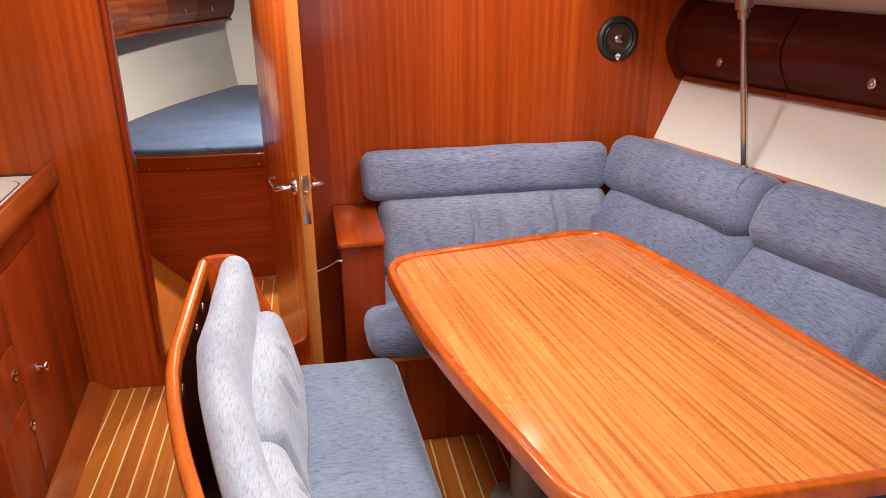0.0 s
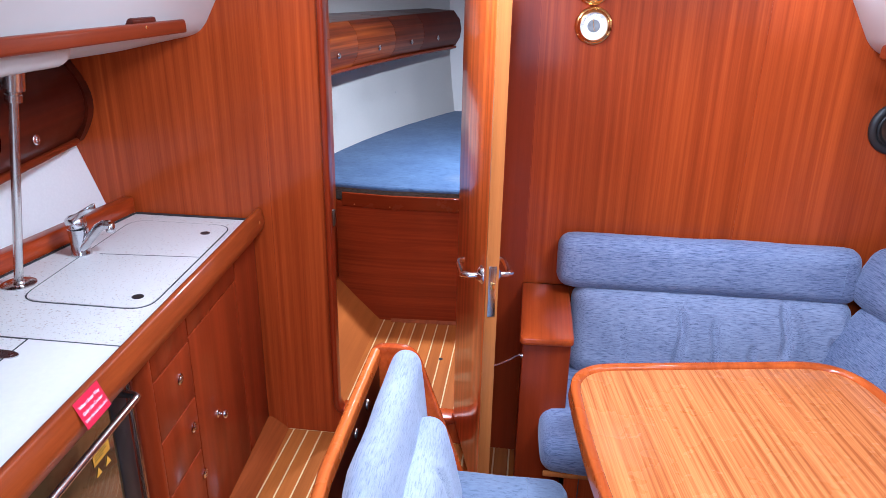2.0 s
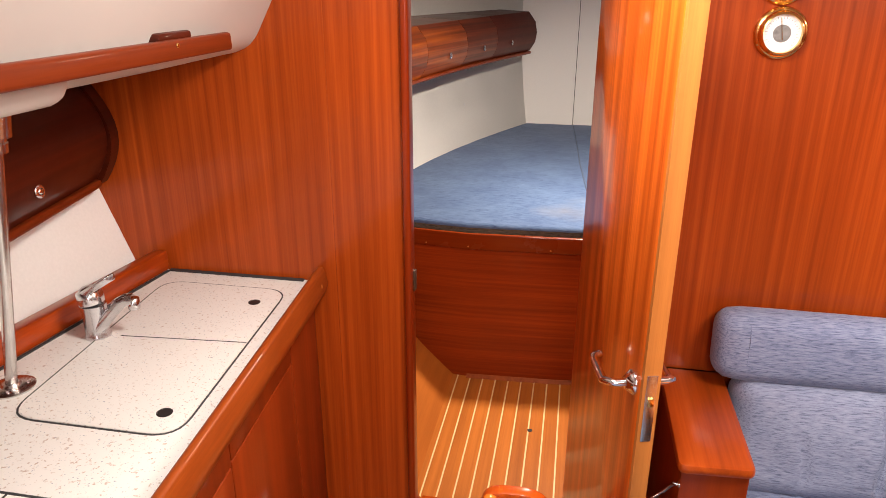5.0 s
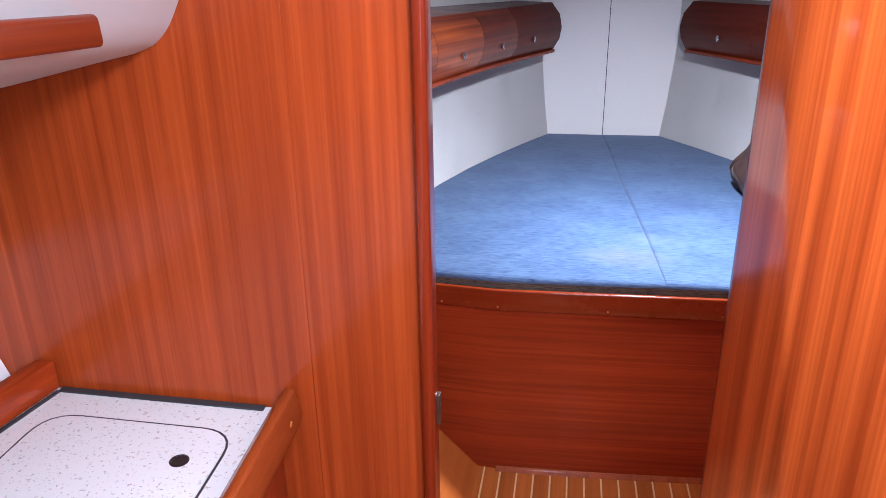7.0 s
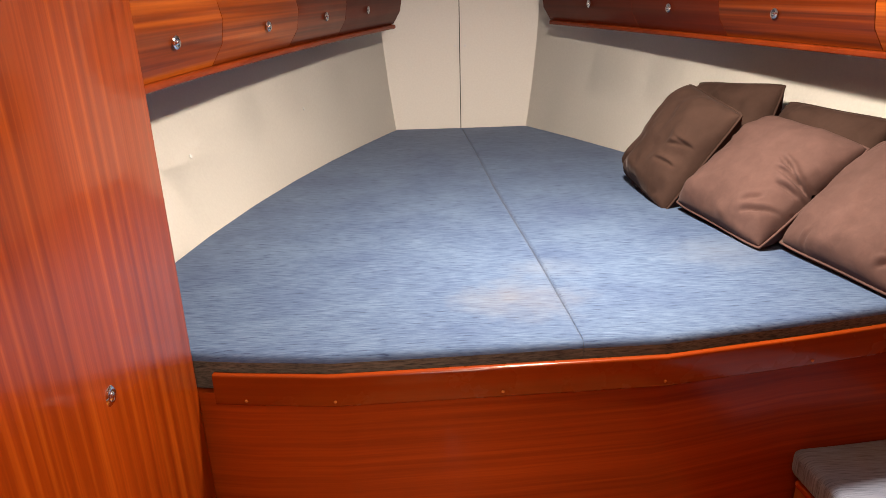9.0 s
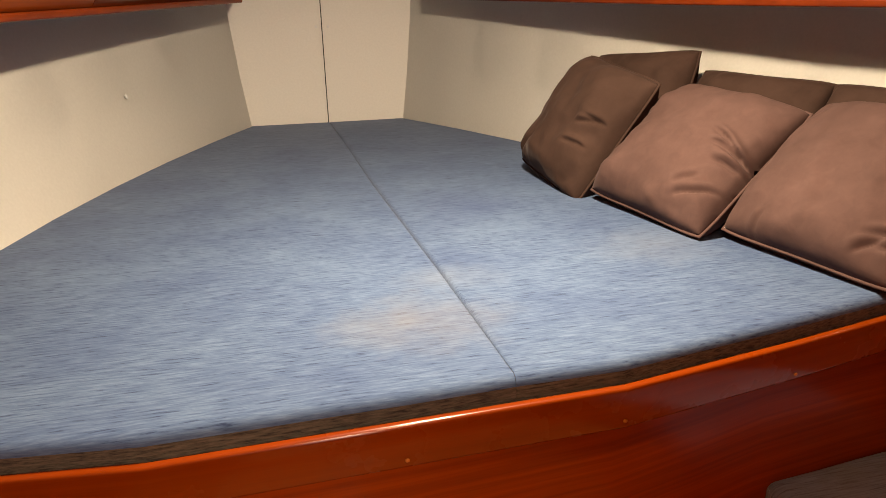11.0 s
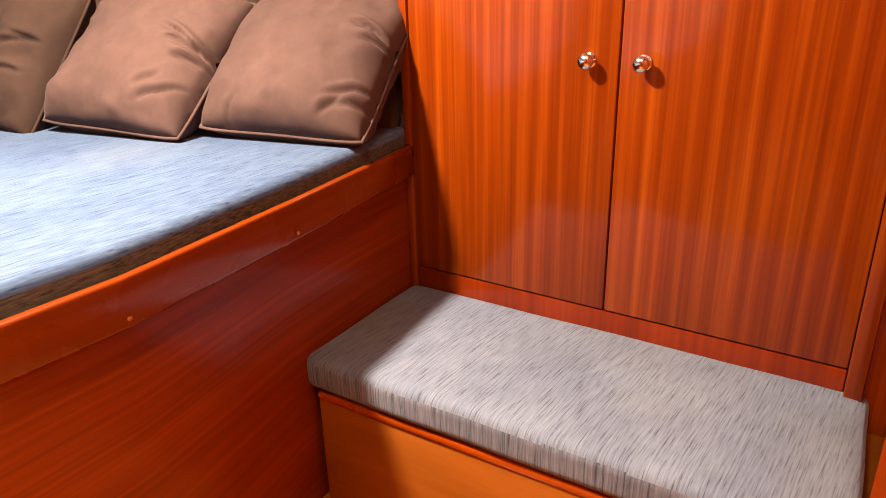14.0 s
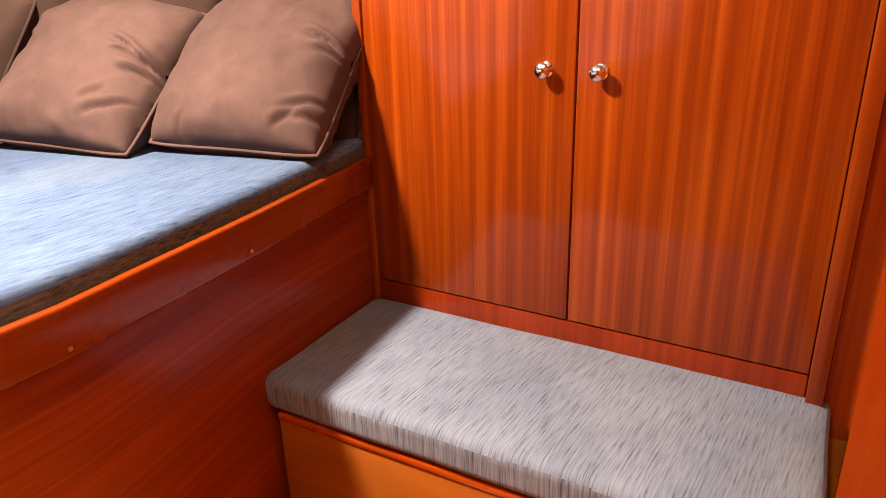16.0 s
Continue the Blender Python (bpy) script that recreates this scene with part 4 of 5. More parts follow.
spk = thing("loudspeaker", (1.408, B0, 1.297), "round black loudspeaker with a copper-coloured cone", "loudspeaker")
sm2 = upright(along((0, -1, 0), (1.408, B0, 1.297)))
part("bezel", move(lathe([(0.081, 0), (0.082, 0.006), (0.078, 0.014), (0.066, 0.018), (0.060, 0.015), (0.058, 0.004)], 44, True), sm2), BLACK, spk, "black bezel", 60)
part("cone", move(lathe([(0.060, 0.009), (0.052, 0.011), (0.040, 0.006), (0.022, 0.004), (0.020, 0.006), (0.012, 0.011), (0, 0.013)], 40), sm2), COPPER, spk, "", 60)
part("surround", move(lathe([(0.060, 0.010), (0.054, 0.0145), (0.046, 0.0105), (0.044, 0.007)], 40, True), sm2), BLACK, spk, "black rubber surround", 60)
part("tweeter", move(lathe([(0.016, 0.012), (0.016, 0.018), (0.010, 0.021), (0, 0.022)], 24), sm2), STEEL, spk, "bright centre dome", 60)
part("badge", move(plate([(0, -0.018), (0.013, -0.0), (0, 0.010), (-0.013, 0.0)], [], 0, 0.0012, "z"), sm2 @ Matrix.Translation((0.0, -0.062, 0.016))), DIAL, spk, "small silver badge", None)


# ---------------------------------------------------------------- settee
settee = thing("settee", (1.1, 2.2, 0), "built-in mahogany settee base with an armrest box", "sofa")
part("armrest_box", box(0.318, 0.462, 2.118, B0 - 0.001, 0.001, 0.684, 0.006), GALLEYWOOD, settee)
part("armrest_cap", plate(rounded([(0.308, 2.098), (0.470, 2.106), (0.470, B0 - 0.002), (0.308, B0 - 0.002)], [0.02, 0.02, 0.002, 0.002]), [], 0.684, 0.709, "z", 0.008), ARMWOOD, settee, "rounded mahogany armrest cap")

part("front_panel", box(0.464, 1.30, 1.972, 1.992, 0.001, 0.338, 0.002), MAHOGANY, settee)
part("front_panel", box(1.25, 1.27, 0.2, 1.972, 0.001, 0.338, 0.002), MAHOGANY, settee)
part("edge_strip", box(0.400, 1.27, 1.962, 1.9715, 0.328, 0.345, 0.003), EDGEWOOD, settee, "pale edge strip")
part("joint", box(0.505, 0.508, 1.9705, 1.9725, 0.001, 0.326), DARKGREY, settee, "", None)
part("top", box(0.464, 1.62, 1.992, 2.515, 0.31, 0.338), PLYWOOD, settee)
part("top", skewed(box(1.27, 1.50, 0.2, 1.992, 0.31, 0.338), 0.15, 1.99), PLYWOOD, settee)

def place(bm, x, y, z, rx=0, ry=0, rz=0):
    return move(bm, pose(x, y, z, rx, ry, rz))


s1 = tagged(part("seat_cushion", place(cushion(1.20, 0.555, 0.125, 0.05, 0.018, 0.004, 18, seed=1), 0.985, 2.215, 0.402), BLUE_X, smooth=180), "blue chenille settee seat cushion with a rolled edge", "cushion", "settee cushions")
s2 = tagged(part("seat_cushion", place(cushion(0.46, 1.75, 0.125, 0.05, 0.018, 0.004, 18, seed=2), 1.40, 1.06, 0.402), BLUE_Y, smooth=180), "blue chenille settee seat cushion with a rolled edge", "cushion", "settee cushions")
bol = tagged(part("back_bolster", place(cushion(0.955, 0.185, 0.105, 0.048, 0.012, 0.004, 18, seed=3), 0.897, 2.462, 0.828, 84, 0, 0), BLUE_X, smooth=180), "blue chenille back bolster resting against the bulkhead", "cushion", "settee cushions")
pil = tagged(part("back_cushion", place(cushion(0.90, 0.30, 0.13, 0.055, 0.032, 0.006, 140, [(-0.22, 0.040, -0.95, 0.85), (0.02, 0.030, -0.95, 0.55), (0.50, 0.042, -0.4, 1.0), (0.30, 0.018, -1, 0.0), (0.86, 0.03, -1, 0.3), (-0.62, 0.014, -0.8, 0.2)], 4), 0.925, 2.425, 0.60, 74, 0, 0), BLUE_PALE, smooth=180), "pale blue chenille back cushion with stitched tucks", "cushion", "settee cushions")


def end_seam(parent, m, u, h, t, wrap=None):
    """The stitched welt where a bolster's end is set in."""
    loop = rounded([(-h / 2, -t / 2), (h / 2, -t / 2), (h / 2, t / 2), (-h / 2, t / 2)], 0.055, 6)
    bm = move(tube([(u, y, z + 0.010 * (1 - (2 * y / h) ** 2) * (z > 0)) for y, z in loop], 0.0014, 6, True, (1, 0, 0)), m)
    part("seam", wrap(bm) if wrap else bm, BLUE_X, parent, "stitched end seam", 180)


end_seam(bol, pose(0.905, 2.462, 0.828, 84, 0, 0), -0.41, 0.178, 0.098)
end_seam(bol, pose(0.905, 2.462, 0.828, 84, 0, 0), 0.41, 0.178, 0.098)


def hull_line(bm):
    """Lays a cushion along the hull's flare."""
    return shift(bm, lambda x, y, z: (x + 0.24 * (2.40 - y), y, z))


def bolster(y0, y1, seed):
    m = pose(1.455, (y0 + y1) / 2, 0.835, 0, -70, 0) @ pose(0, 0, 0, 0, 0, 90)
    ob = tagged(part("back_bolster", hull_line(move(cushion(y1 - y0, 0.22, 0.165, 0.065, 0.02, 0.006, 22, seed=seed), m)), BLUE_HULL, smooth=180), "blue chenille back bolster along the hull side", "cushion", "settee cushions")
    for u in (-1, 1):
        end_seam(ob, m, u * ((y1 - y0) / 2 - 0.055), 0.212, 0.158, hull_line)


def lumbar(y0, y1, seed, creases):
    m = pose(1.375, (y0 + y1) / 2, 0.605, 0, -62, 0) @ pose(0, 0, 0, 0, 0, 90)
    tagged(part("back_cushion", hull_line(move(cushion(y1 - y0, 0.33, 0.14, 0.06, 0.035, 0.010, 90, creases, seed), m)), BLUE_HULL, smooth=180), "blue chenille back cushion leaning on the bolster", "cushion", "settee cushions")


bolster(1.765, 2.475, 11)
bolster(1.02, 1.760, 15)
bolster(0.33, 1.015, 16)
lumbar(1.735, 2.43, 12, [(0.2, 0.02, -0.9, 0.5), (-0.8, 0.03, -0.2, 1.0)])
lumbar(1.195, 1.755, 17, [(-0.75, 0.035, -0.4, 1.0), (0.1, 0.015, -0.9, 0.2)])
lumbar(0.55, 1.205, 18, [(0.7, 0.03, -0.4, 0.9)])
tagged(part("trim_ledge", skewed(box(1.56, 1.66, 0.2, B0 - 0.002, 0.893, 0.912, 0.004), 0.21), MAHOGANY_Y), "mahogany ledge behind the settee backs", "trim", kind="structure")
tagged(part("trim_settee_back", skewed(box(1.565, 1.60, 0.2, B0 - 0.003, 0.001, 0.892), 0.21), MAHOGANY_Y), "mahogany back board of the settee", "trim", kind="structure")


# ---------------------------------------------------------------- table
table = thing("saloon_table", (0.95, 1.45, 0), "varnished mahogany saloon table with a raised rim", "table")
TZ = 0.682
corner = [(0.452, 1.990), (1.235, 2.130), (1.372, 1.500), (1.458, 0.800), (0.655, 0.800), (0.492, 1.480)]
outline = rounded(corner, [0.13, 0.15, 0.30, 0.12, 0.10, 0.30], 8)
part("tabletop", plate(outline, [], TZ - 0.022, TZ, "z"), TABLEWOOD, table)
part("rim", sweep([(x, y, TZ) for x, y in outline], rounded([(-0.017, -0.030), (0.015, -0.030), (0.015, 0.004), (0.004, 0.011), (-0.012, 0.011)], 0.006, 3), closed=True), TABLERIM, table, "rounded darker mahogany rim")
part("pedestal", tube([(0.815, 1.59, 0.01), (0.815, 1.59, TZ - 0.022)], 0.05, 24, up=(0, 1, 0)), GREYBASE, table, "grey metal pedestal")
part("foot", move(lathe([(0.112, 0), (0.112, 0.010), (0.106, 0.026), (0.090, 0.040), (0.062, 0.048), (0.052, 0.060), (0, 0.06)], 36), Matrix.Translation((0.815, 1.59, 0.001))), GREYBASE, table, "round grey metal foot", 60)


# ---------------------------------------------------------------- centreline bench
bench = thing("centre_bench", (0.2, 1.2, 0), "mahogany centre bench with a curved end cheek", "bench")
def bend(y):
    """How far the bench back swings in towards its after end."""
    return 0.30 * max(0.0, 1.35 - y) ** 1.5


def rail_x(y):
    return -0.072 + 0.03 * max(0, 1.75 - y) * 0.4 + bend(y)


back_path = [(rail_x(y), y) for y in (0.55, 0.65, 0.75, 0.85, 0.95, 1.05, 1.15, 1.25, 1.35, 1.45, 1.6, 1.75, 1.85)]
part("back_board", plate([(x - 0.010, y) for x, y in back_path] + [(x + 0.010, y) for x, y in reversed(back_path)], [], 0.001, 0.750, "z"), DARK_Y, bench, "dark mahogany back board")
part("top_rail", sweep([(x, y, 0.762) for x, y in back_path], rounded([(-0.014, -0.026), (0.014, -0.026), (0.013, 0.012), (0.0, 0.018), (-0.013, 0.012)], 0.006, 3)), BENCHRAIL, bench, "rounded pale mahogany top rail")
cheek = rounded([(-0.088, 0.001), (0.43, 0.001), (0.43, 0.30), (0.19, 0.34), (0.034, 0.786), (-0.092, 0.782)], [0.005, 0.01, 0.05, 0.05, 0.05, 0.045])
part("end_cheek", plate(cheek, [], 1.850, 1.878, "y", 0.006), RIMWOOD, bench, "mahogany end cheek with a rounded top")
part("seat_box", box(0.0, 0.42, 0.2, 1.849, 0.001, 0.31, 0.003), MAHOGANY, bench)
for y in (1.70, 1.58, 1.30):
    part("bolt", move(lathe([(0.014, 0), (0.013, 0.003), (0.006, 0.0045), (0, 0.004)], 16), along((1, 0, 0), (rail_x(y) + 0.010, y, 0.70))), STEEL, bench)
def taper(bm):
    """The bench seat narrows a little towards its fore end."""
    return shift(bm, lambda x, y, z: (x - 0.045 * max(0, y - 0.9) / 0.9 * (x - 0.08) / 0.43, y, z))


bs = tagged(part("bench_cushion", taper(place(cushion(0.43, 1.45, 0.13, 0.05, 0.014, 0.004, 18, [(0.25, 0.008, -1, 1)], 21), 0.290, 1.115, 0.376)), BENCHBLUE, smooth=180), "faded blue chenille bench seat cushion with a long seam", "cushion", "bench cushions")

part("seam", tube([(0.365, 0.50, 0.445), (0.362, 0.9, 0.4515), (0.360, 1.15, 0.4525), (0.358, 1.4, 0.4515), (0.352, 1.70, 0.4465), (0.350, 1.80, 0.441)], 0.0022, 6), BENCHBLUE, bs, "pale stitched seam", 180)


def bench_back(name, x, y0, y1, z, h, t, tilt, creases, seed, label, n=26):
    m = pose(x, (y0 + y1) / 2, z, 0, tilt, 0) @ pose(0, 0, 0, 0, 0, 90)
    bm = move(cushion(y1 - y0, h, t, 0.046, 0.016, 0.005, 90 if creases else n, creases, seed), m)
    tagged(part(name, shift(bm, lambda x, y, z: (x + bend(y), y, z)), BLUE_Z, smooth=180), label, "cushion", "bench cushions")


bench_back("bench_back_cushion", 0.034, 0.60, 1.842, 0.615, 0.37, 0.078, 84, [], 22, "pale blue bench back cushion standing against the board", 34)
bench_back("bench_lumbar_cushion", 0.112, 1.16, 1.75, 0.535, 0.27, 0.10, 76, [(0.30, 0.026, -0.2, 0.9), (-0.15, 0.026, -0.1, 0.9)], 23, "pale blue lumbar cushion with stitched tucks")
bench_back("bench_lumbar_cushion", 0.105, 0.60, 1.17, 0.535, 0.26, 0.10, 74, [(0.5, 0.026, -0.4, 0.9), (0.05, 0.026, -0.2, 0.9)], 24, "pale blue lumbar cushion with stitched tucks")


# ---------------------------------------------------------------- fore cabin
def cx(y):
    """The cabin's middle line."""
    return 0.152 - 0.052 * (y - 3.5)


def half_width(y):
    return 1.06 - 0.10 * (y - 3.6) - 0.096 * (y - 3.6) ** 2


MZ = 0.735
front_pts = [(-0.72, 3.565), (-0.615, 3.549), (-0.55, 3.540), (-0.366, 3.522), (-0.02, 3.535), (0.32, 3.548), (0.665, 3.608), (0.90, 3.655), (1.10, 3.70)]
ys = [3.75, 4.0, 4.3, 4.6, 4.9, 5.2, 5.5, 5.7, 5.83]


def side_x(y, s, z=0.0):
    return cx(y) + s * (0.333 + (0.035 * max(0, 5.4 - y) / 1.6 if s < 0 else 0) + (half_width(y) - half_width(5.83)) + z)


def wave(y):
    return 0.0035 * math.sin((y - 3.6) * 4.2)


def mattress_half(name, s):
    seam = [(cx(y) + s * 0.0007 + wave(y), y) for y in (3.545, 3.8, 4.0, 4.2, 4.4, 4.7, 5.0, 5.4, 5.825)]
    front = [p for p in front_pts if (p[0] - 0.15) * s > 0.04]
    front = [(x, y + 0.012) for x, y in front]
    if s > 0:
        loop = [(cx(3.553) + 0.0003 + wave(3.553), 3.556)] + front + [(side_x(y, s), y) for y in ys[1:]] + list(reversed(seam))[:-1]
    else:
        front = list(reversed(front))
        loop = [(cx(3.553) - 0.0003 + wave(3.553), 3.556)] + front + [(side_x(y, s), y) for y in ys[1:]] + list(reversed(seam))[:-1]
    bm = plate(loop, [], MZ - 0.085, MZ - 0.004, "z")
    es = [e for e in bm.edges if all(abs(v.co.z - (MZ - 0.004)) < 1e-4 for v in e.verts) and e.calc_face_angle(0) > 0.7]
    mid = [e for e in es if all(abs(v.co.x - cx(v.co.y)) < 0.012 for v in e.verts)]
    bmesh.ops.bevel(bm, geom=[e for e in es if e not in mid], offset=0.018, segments=4, profile=0.5, affect="EDGES")
    mid = [e for e in bm.edges if all(abs(v.co.z - (MZ - 0.004)) < 1e-4 and abs(v.co.x - cx(v.co.y)) < 0.008 for v in e.verts) and e.calc_face_angle(0) > 0.7]
    bmesh.ops.bevel(bm, geom=mid, offset=0.010, segments=3, profile=0.5, affect="EDGES")
    bmesh.ops.recalc_face_normals(bm, faces=bm.faces)
    side = bm.copy()
    low = [f for f in bm.faces if f.calc_center_median().z < MZ - 0.022]
    bmesh.ops.delete(bm, geom=low, context="FACES")
    bmesh.ops.delete(side, geom=[f for f in side.faces if f.calc_center_median().z >= MZ - 0.022], context="FACES")
    ob = tagged(part(name, bm, BERTHBLUE, smooth=60), "blue chenille berth mattress half with dark ribbed sides", "mattress", "berth mattress halves")
    part("side_band", side, BERTHSIDE, ob, "dark ribbed side band", 60)
    return ob


mattress_half("mattress", -1)
mattress_half("mattress", 1)

panel_pts = [(-0.72, 3.566), (-0.55, 3.540), (-0.366, 3.527), (-0.02, 3.543), (0.32, 3.570), (0.50, 3.612), (0.665, 3.655), (0.90, 3.690), (1.12, 3.7135)]
berth = thing("vee_berth", (0.15, 4.4, 0), "mahogany vee berth base with a curved front", "bed")
fr = front_pts
part("front_panel", plate(panel_pts + [(x, y + 0.02) for x, y in reversed(panel_pts)], [], 0.001, 0.6445, "z"), RED_X, berth, "", 60)
part("cove", sweep([(x, y - 0.0015, 0.0008) for x, y in panel_pts if -0.45 < x < 0.70], [(0.0, 0.0), (0.016, 0.0), (0.012, 0.004), (0.006, 0.008), (0.003, 0.013), (0.0, 0.014)]), FILLET, berth, "small cove moulding along the sole", 60)
part("lee_board", sweep([(x, y + 0.004, 0.657) for x, y in fr if x > -0.63], rounded([(-0.040, -0.036), (0.011, -0.036), (0.011, 0.036), (-0.006, 0.036)], [0.002, 0.006, 0.006, 0.006], 3)), RIM_LEVEL, berth, "rounded mahogany lee board along the mattress", 60)
part("platform", plate([(x, y + 0.022) for x, y in panel_pts] + [(side_x(y, 1), y) for y in ys[1:]] + [(side_x(y, -1), y) for y in reversed(ys[1:])], [], 0.60, 0.646, "z"), PLYWOOD, berth)
screws(berth, [(-0.55, 3.530, 0.636), (-0.366, 3.513, 0.636), (-0.022, 3.526, 0.636), (0.321, 3.541, 0.636), (0.665, 3.598, 0.636)], (0, -1, 0))


def flare(y):
    """The sides stand steeper towards the stem."""
    return 1 - 0.75 * min(1, max(0, (y - 4.3) / 1.5))


def cabin_side(s):
    """The hull lining over the berth: flares out and up, in one sheet."""
    bm = bmesh.new()
    yy = [3.50 if s < 0 else 3.66] + ys + [5.92]
    zz = [0.55, MZ - 0.02, 0.93, 1.15, 1.30, 1.78]
    fl = [-0.03, 0.0, 0.105, 0.185, 0.22, 0.24]
    rows = [[bm.verts.new((side_x(max(y, 3.6), s, f * (flare(y) if f > 0 else 1)), y, z)) for z, f in zip(zz, fl)] for y in yy]
    for a, b in zip(rows, rows[1:]):
        for k in range(len(zz) - 1):
            bm.faces.new((a[k], a[k + 1], b[k + 1], b[k]))
    bmesh.ops.solidify(bm, geom=bm.faces[:], thickness=0.02 * s)
    return tagged(part("wall_cabin_port" if s < 0 else "wall_cabin_starboard", bm, VINYL, smooth=40), "white vinyl hull lining over the berth", "wall", kind="structure")


cabin_side(-1)
cabin_side(1)
stem = tagged(part("wall_stem", plate([(-0.60, 0.55), (0.66, 0.55), (0.66, 1.80), (-0.60, 1.80)], [], 5.835, 5.86, "y"), VINYL), "white vinyl panel at the head of the berth", "wall", kind="structure")
part("seam", box(0.027, 0.031, 5.8325, 5.836, 0.70, 1.80), DARKGREY, stem, "thin grey vertical joint", None)
for sx, sz in ((0.055, 1.13), (0.005, 1.13)):
    part("button", move(lathe([(0.006, 0), (0.005, 0.002), (0, 0.003)], 10), along((0, -1, 0), (sx, 5.835, sz))), DIAL, stem)
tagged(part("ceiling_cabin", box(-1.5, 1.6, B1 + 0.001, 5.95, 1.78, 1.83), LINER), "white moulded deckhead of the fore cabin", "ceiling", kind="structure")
for s, y, z in ((1, 5.05, 0.94), (-1, 4.45, 0.94), (-1, 5.15, 0.96)):
    tagged(part("wall_button", move(lathe([(0.008, 0), (0.007, 0.002), (0, 0.004)], 12), along((-s, -0.2, 0.3), (side_x(y, s, 0.103 * flare(y)), y, z))), DIAL), "small white lining button", "button", kind="structure")


def over(s):
    return 0.0 if s < 0 else 0.062


def rise(y):
    """The lockers follow the sheer."""
    return 0.012 * max(0, y - 4.3) ** 1.5


def cabin_lockers(s, spans):
    for y0, y1, ky in spans:
        ym = (y0 + y1) / 2
        t = thing("berth_locker", (side_x(ym, s, 0.1), ym, 1.22), "mahogany overhead berth locker with a chrome button", "locker", "berth lockers")
        prof = [(0.235, 1.235), (-0.125, 1.235), (-0.158, 1.29), (-0.168, 1.35), (-0.155, 1.42), (-0.110, 1.48), (0.235, 1.50)]
        bm = bmesh.new()
        n = 4
        rows = []
        for i in range(n + 1):
            y = y0 + 0.0015 + (y1 - y0 - 0.003) * i / n
            rows.append([bm.verts.new((side_x(y, s, d + over(s)), y, z + rise(y))) for d, z in prof])
        for a, b in zip(rows, rows[1:]):
            for k in range(len(prof)):
                bm.faces.new((a[k], a[(k + 1) % len(prof)], b[(k + 1) % len(prof)], b[k]))
        bm.faces.new(rows[0])
        bm.faces.new(rows[-1])
        # darker wood door by door going forward: the fading light is in the colour
        part("door", bm, (MID_Y if y0 < (4.5 if s < 0 else 4.05) else BERTH_SHADED if y0 < (5.0 if s < 0 else 4.55) else DARK_Y), t, "", 30)
        ring_pull(t, (side_x(ky, s, -0.166 + over(s)), ky, 1.315 + rise(ky)), (-s, -0.25, 0), 0.012)
    y0, y1 = spans[0][0], spans[-1][1]
    pts = [y0 + (y1 - y0) * i / 10 for i in range(11)]
    section = [(-0.048, -0.008), (0.045, -0.008), (0.045, 0.010), (-0.048, 0.010)]
    if s < 0:
        section = [(-x, z) for x, z in reversed(section)]
    bm = sweep([(side_x(y, s, -0.09 + over(s)), y, 1.224 + rise(y)) for y in pts], rounded(section, 0.006, 3))
    tagged(part("trim_locker_rail", bm, RAILWOOD, smooth=60), "mahogany rail under the berth lockers", "trim", kind="structure")


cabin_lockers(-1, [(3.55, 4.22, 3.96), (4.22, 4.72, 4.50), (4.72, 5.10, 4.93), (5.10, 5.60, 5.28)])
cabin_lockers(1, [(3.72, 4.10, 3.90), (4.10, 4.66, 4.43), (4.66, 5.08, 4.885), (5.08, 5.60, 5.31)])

# tall locker on the port side of the cabin
tall = thing("tall_locker", (-0.66, 3.1, 0), "tall mahogany hanging locker with a chrome button", "wardrobe")
part("door", skewed(box(-0.665, -0.645, 2.60, 3.535, 0.235, 1.43, 0.003), 0.03, 3.5), WARDROBE, tall)
part("head_panel", skewed(box(-0.665, -0.646, 2.60, 3.535, 1.434, 1.78, 0.003), 0.03, 3.5), WARDROBE, tall)
part("body", skewed(box(-1.0, -0.666, 2.57, 3.532, 0.26, 1.78), 0.03, 3.5), MAHOGANY, tall)
ring_pull(tall, (-0.638, 3.175, 0.882), (1, 0, 0), 0.012)
tagged(part("wall_bilge_panel", plate([(-0.430, 0.001), (-0.690, 0.245), (-0.73, 0.245), (-0.47, 0.001)], [], B1 + 0.002, 3.56, "y"), PLYWOOD), "sloping tan hull panel beside the cabin sole", "wall panel", kind="structure")

# wardrobe and seat on the starboard side
def wx(y):
    return 1.150 - 0.062 * (y - 2.77)


ward = thing("wardrobe", (1.2, 3.2, 0), "mahogany wardrobe with two doors and chrome knobs", "wardrobe")
def ward_board(name, y0, y1, z0, z1, d0, d1, mat, r=0.003, label=""):
    bm = box(d0, d1, y0, y1, z0, z1, r)
    return part(name, shift(bm, lambda x, y, z: (wx(y) + x, y, z)), mat, ward, label)


ward_board("body", 2.66, 3.70, 0.001, 1.78, 0.022, 0.45, MAHOGANY, 0)
d1 = ward_board("door", 2.795, 3.230, 0.402, 1.72, 0.0, 0.021, WARDROBE)
d2 = ward_board("door", 3.233, 3.690, 0.402, 1.72, 0.0, 0.021, WARDROBE)
ward_board("plinth", 2.795, 3.690, 0.30, 0.399, 0.002, 0.021, MOULDING)
ward_board("stile", 3.692, 3.712, 0.30, 1.78, -0.004, 0.03, WARDROBE)
ward_board("stile", 2.765, 2.793, 0.30, 1.78, -0.012, 0.03, WARDROBE)
knob(d1, (wx(3.178), 3.186, 0.892), (-1, -0.06, 0), 0.0148)
knob(d2, (wx(3.279), 3.287, 0.892), (-1, -0.06, 0), 0.0148)
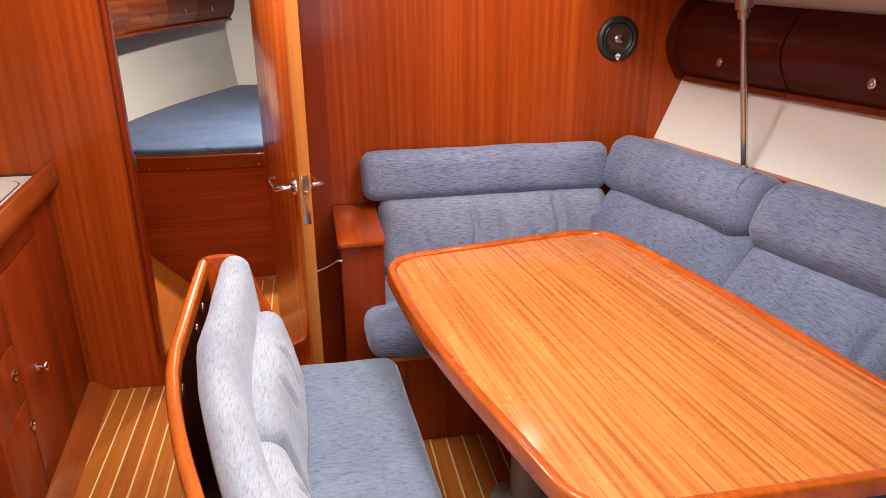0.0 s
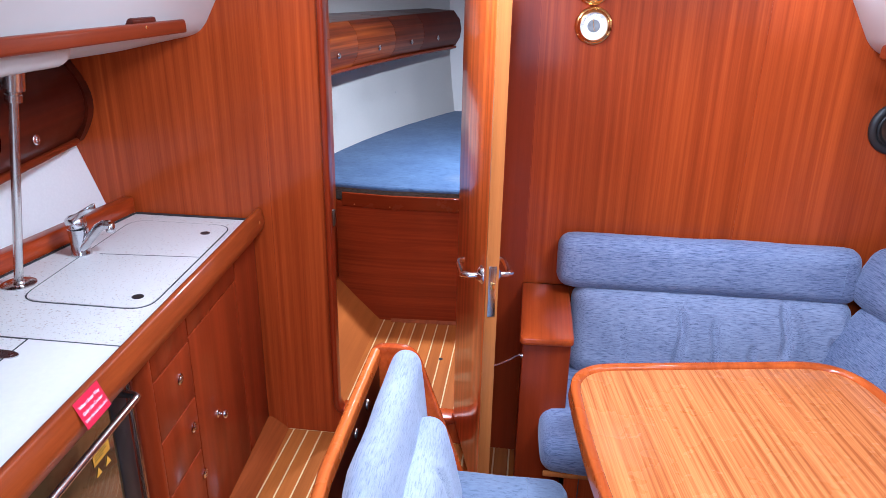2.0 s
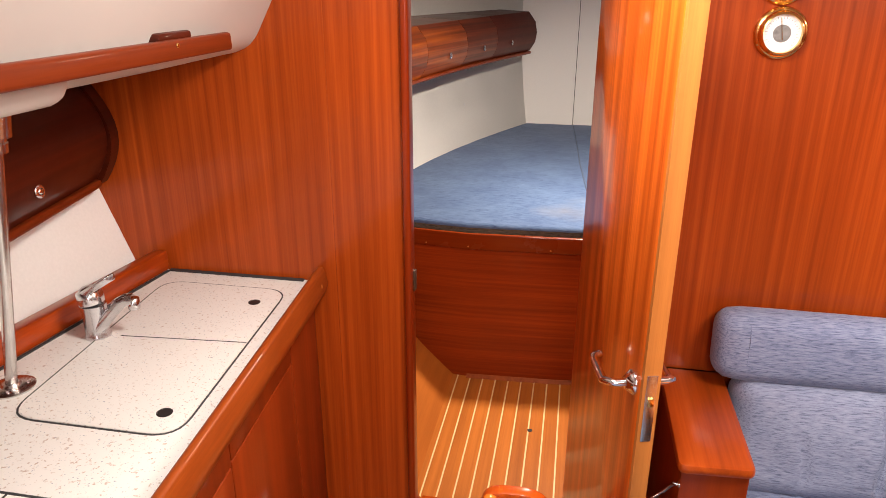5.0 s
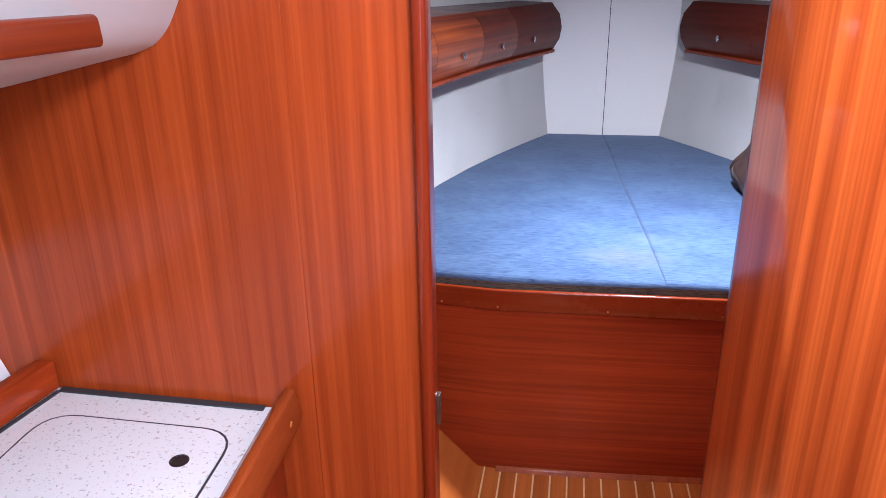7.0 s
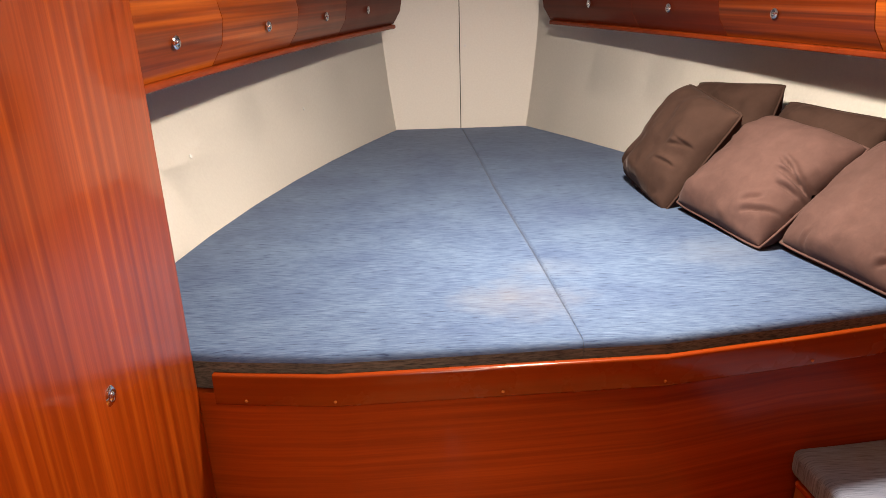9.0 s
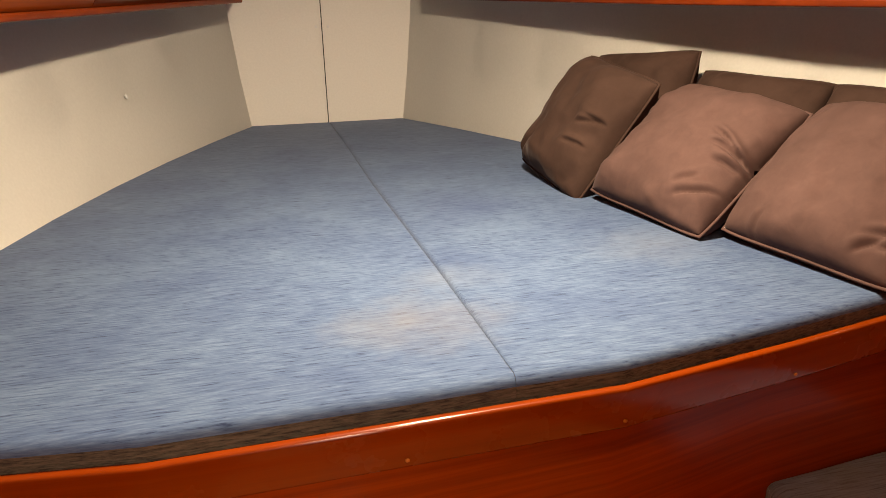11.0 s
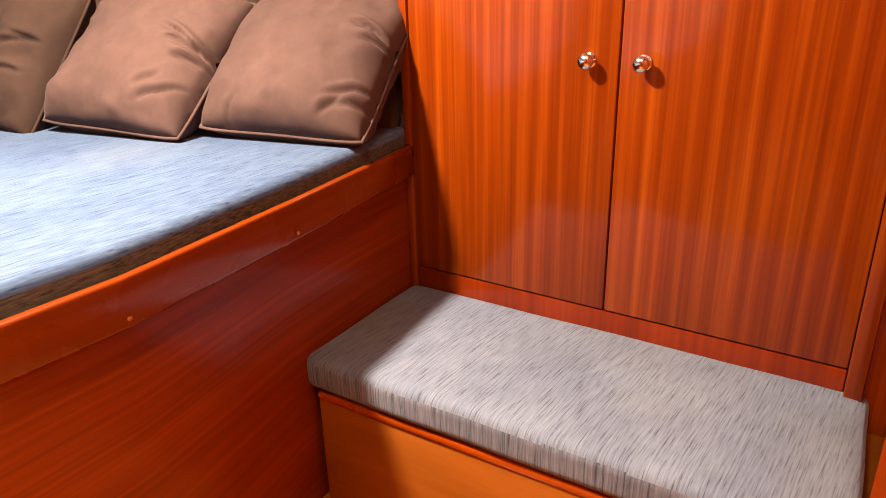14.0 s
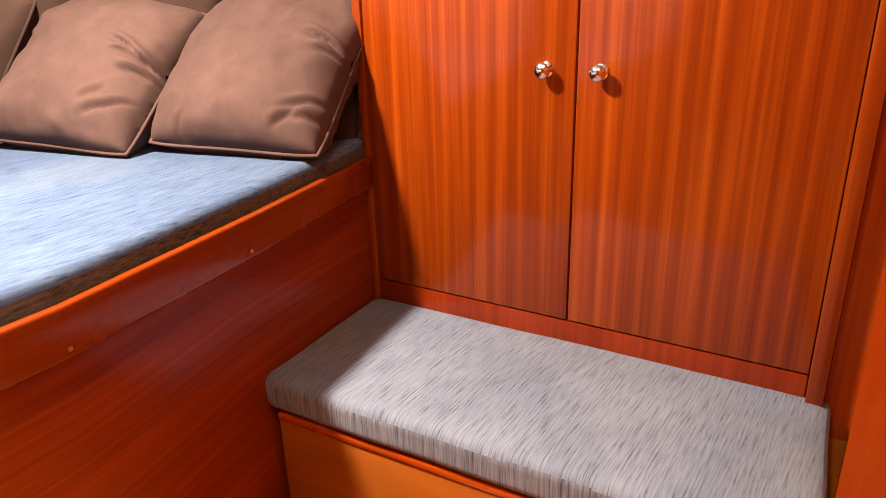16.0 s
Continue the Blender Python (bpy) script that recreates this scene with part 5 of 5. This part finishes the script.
tagged(part("wall_partition", box(0.70, 1.5, B1 + 0.001, 2.718, 0.001, 1.779), LACQUER), "plain glossy mahogany partition beside the wardrobe", "wall", kind="structure")

seat = thing("cabin_seat", (0.9, 3.2, 0), "tan panelled seat locker in the fore cabin", "bench")
part("front", shift(box(0.0, 0.02, 2.7195, 3.640, 0.001, 0.275, 0.002), lambda x, y, z: (0.706 - 0.09 * (y - 3.66) + x, y, z)), PLYWOOD, seat)
part("edge", shift(box(-0.003, 0.02, 2.7195, 3.640, 0.262, 0.279, 0.004), lambda x, y, z: (0.706 - 0.09 * (y - 3.66) + x, y, z)), RIMWOOD, seat, "mahogany edge strip")
part("top", shift(box(0.02, 0.43, 2.7195, 3.640, 0.255, 0.277), lambda x, y, z: (0.706 - 0.09 * (y - 3.66) + x, y, z)), PLYWOOD, seat)
sc = cushion(0.415, 0.955, 0.075, 0.022, 0.006, 0.002, 20, seed=31)
move(sc, Matrix.Translation((0.206, 3.212, 0.3165)))
shift(sc, lambda x, y, z: (0.702 - 0.085 * (y - 3.66) + x - 0.05 * max(0, x - 0.1), y + 0.09 * (x - 0.2), z))
sc.normal_update()
band = sc.copy()
bmesh.ops.delete(sc, geom=[f for f in sc.faces if f.normal.z < 0.40], context="FACES")
bmesh.ops.delete(band, geom=[f for f in band.faces if f.normal.z >= 0.40], context="FACES")
pad = tagged(part("seat_pad", sc, SEATGREY, smooth=180), "grey-blue ribbed seat pad on the cabin seat", "cushion")
part("side_band", band, SEATSIDE, pad, "ribbed grey-blue side band", 180)

# scatter cushions
def scatter(at, rz, lean, roll, w, t, seed, mat, folds=(), label="brown velvet scatter cushion with piped edges"):
    bm, rim = pillow(w, t, seed, folds=folds)
    m = Matrix.Translation(at) @ Matrix.Rotation(radians(rz), 4, "Z") @ Matrix.Rotation(radians(lean), 4, "X") @ Matrix.Rotation(radians(roll), 4, "Y")
    ob = tagged(part("scatter_cushion", move(bm, m), mat, smooth=180), label, "cushion", "scatter cushions")
    part("piping", move(tube(rim, 0.0036, 8, True, (0, 1, 0)), m), mat, ob, "", 180)
    return ob


F1 = [(0.72, 0.06, -0.42, 0.30, 0.020), (0.80, -0.02, -0.12, 0.26, 0.024), (0.86, -0.16, 0.10, 0.20, 0.016), (0.74, -0.60, 0.55, 0.24, 0.014), (0.55, -0.52, 0.85, 0.14, 0.008), (-0.86, 0.2, 0.1, 0.12, 0.007)]
F2 = [(0.82, 0.16, -0.30, 0.24, 0.022), (0.90, 0.05, -0.02, 0.18, 0.020), (0.80, -0.58, 0.40, 0.22, 0.013), (0.86, -0.72, 0.15, 0.16, 0.012), (0.66, -0.74, 0.75, 0.16, 0.010), (-0.5, -0.88, 1.3, 0.12, 0.007)]
F3 = [(0.60, 0.05, 0.35, 0.20, 0.014), (0.70, 0.12, 0.05, 0.18, 0.012), (0.58, -0.30, 0.15, 0.20, 0.012), (-0.6, -0.7, 1.0, 0.2, 0.009)]
scatter((0.975, 3.865, 0.872), -73, -50, 2, 0.40, 0.19, 1.0, VELVET, F2)
scatter((0.820, 4.225, 0.872), -73, -50, 4, 0.40, 0.19, 5.0, VELVET, F1)
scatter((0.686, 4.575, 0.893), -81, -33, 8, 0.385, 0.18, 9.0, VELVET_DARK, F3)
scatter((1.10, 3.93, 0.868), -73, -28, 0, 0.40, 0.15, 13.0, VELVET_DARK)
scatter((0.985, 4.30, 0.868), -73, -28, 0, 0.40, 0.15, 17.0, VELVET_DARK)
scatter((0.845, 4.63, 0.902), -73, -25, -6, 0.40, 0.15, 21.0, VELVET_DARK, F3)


# ---------------------------------------------------------------- sole planks
def planks(parent, x0, x1, y0, y1, pitch, k, yk):
    me = finish("plank", box(0, pitch - 0.006, y0, y1, -0.012, 0.0, 0.0008, 1), TEAK)
    x = x0
    while x < x1:
        ob = new("plank", me)
        ob.parent = parent
        ob.matrix_basis = Matrix.Translation((x + k * yk, 0, 0)) @ Matrix(((1, -k, 0, 0), (0, 1, 0, 0), (0, 0, 1, 0), (0, 0, 0, 1)))
        x += pitch


planks(floor, -0.62, 1.30, -1.5, 2.52, 0.0575, 0.0, 0)
planks(floor_cabin, -0.46, 0.80, 2.60, 3.70, 0.0575, 0.0, 0)
part("drain_hole", move(lathe([(0.010, 0.0002), (0.010, 0.0012), (0.006, 0.0012), (0, 0.0006)], 16), Matrix.Translation((-0.054, 3.165, 0))), BLACK, floor_cabin, "black sole finger hole")
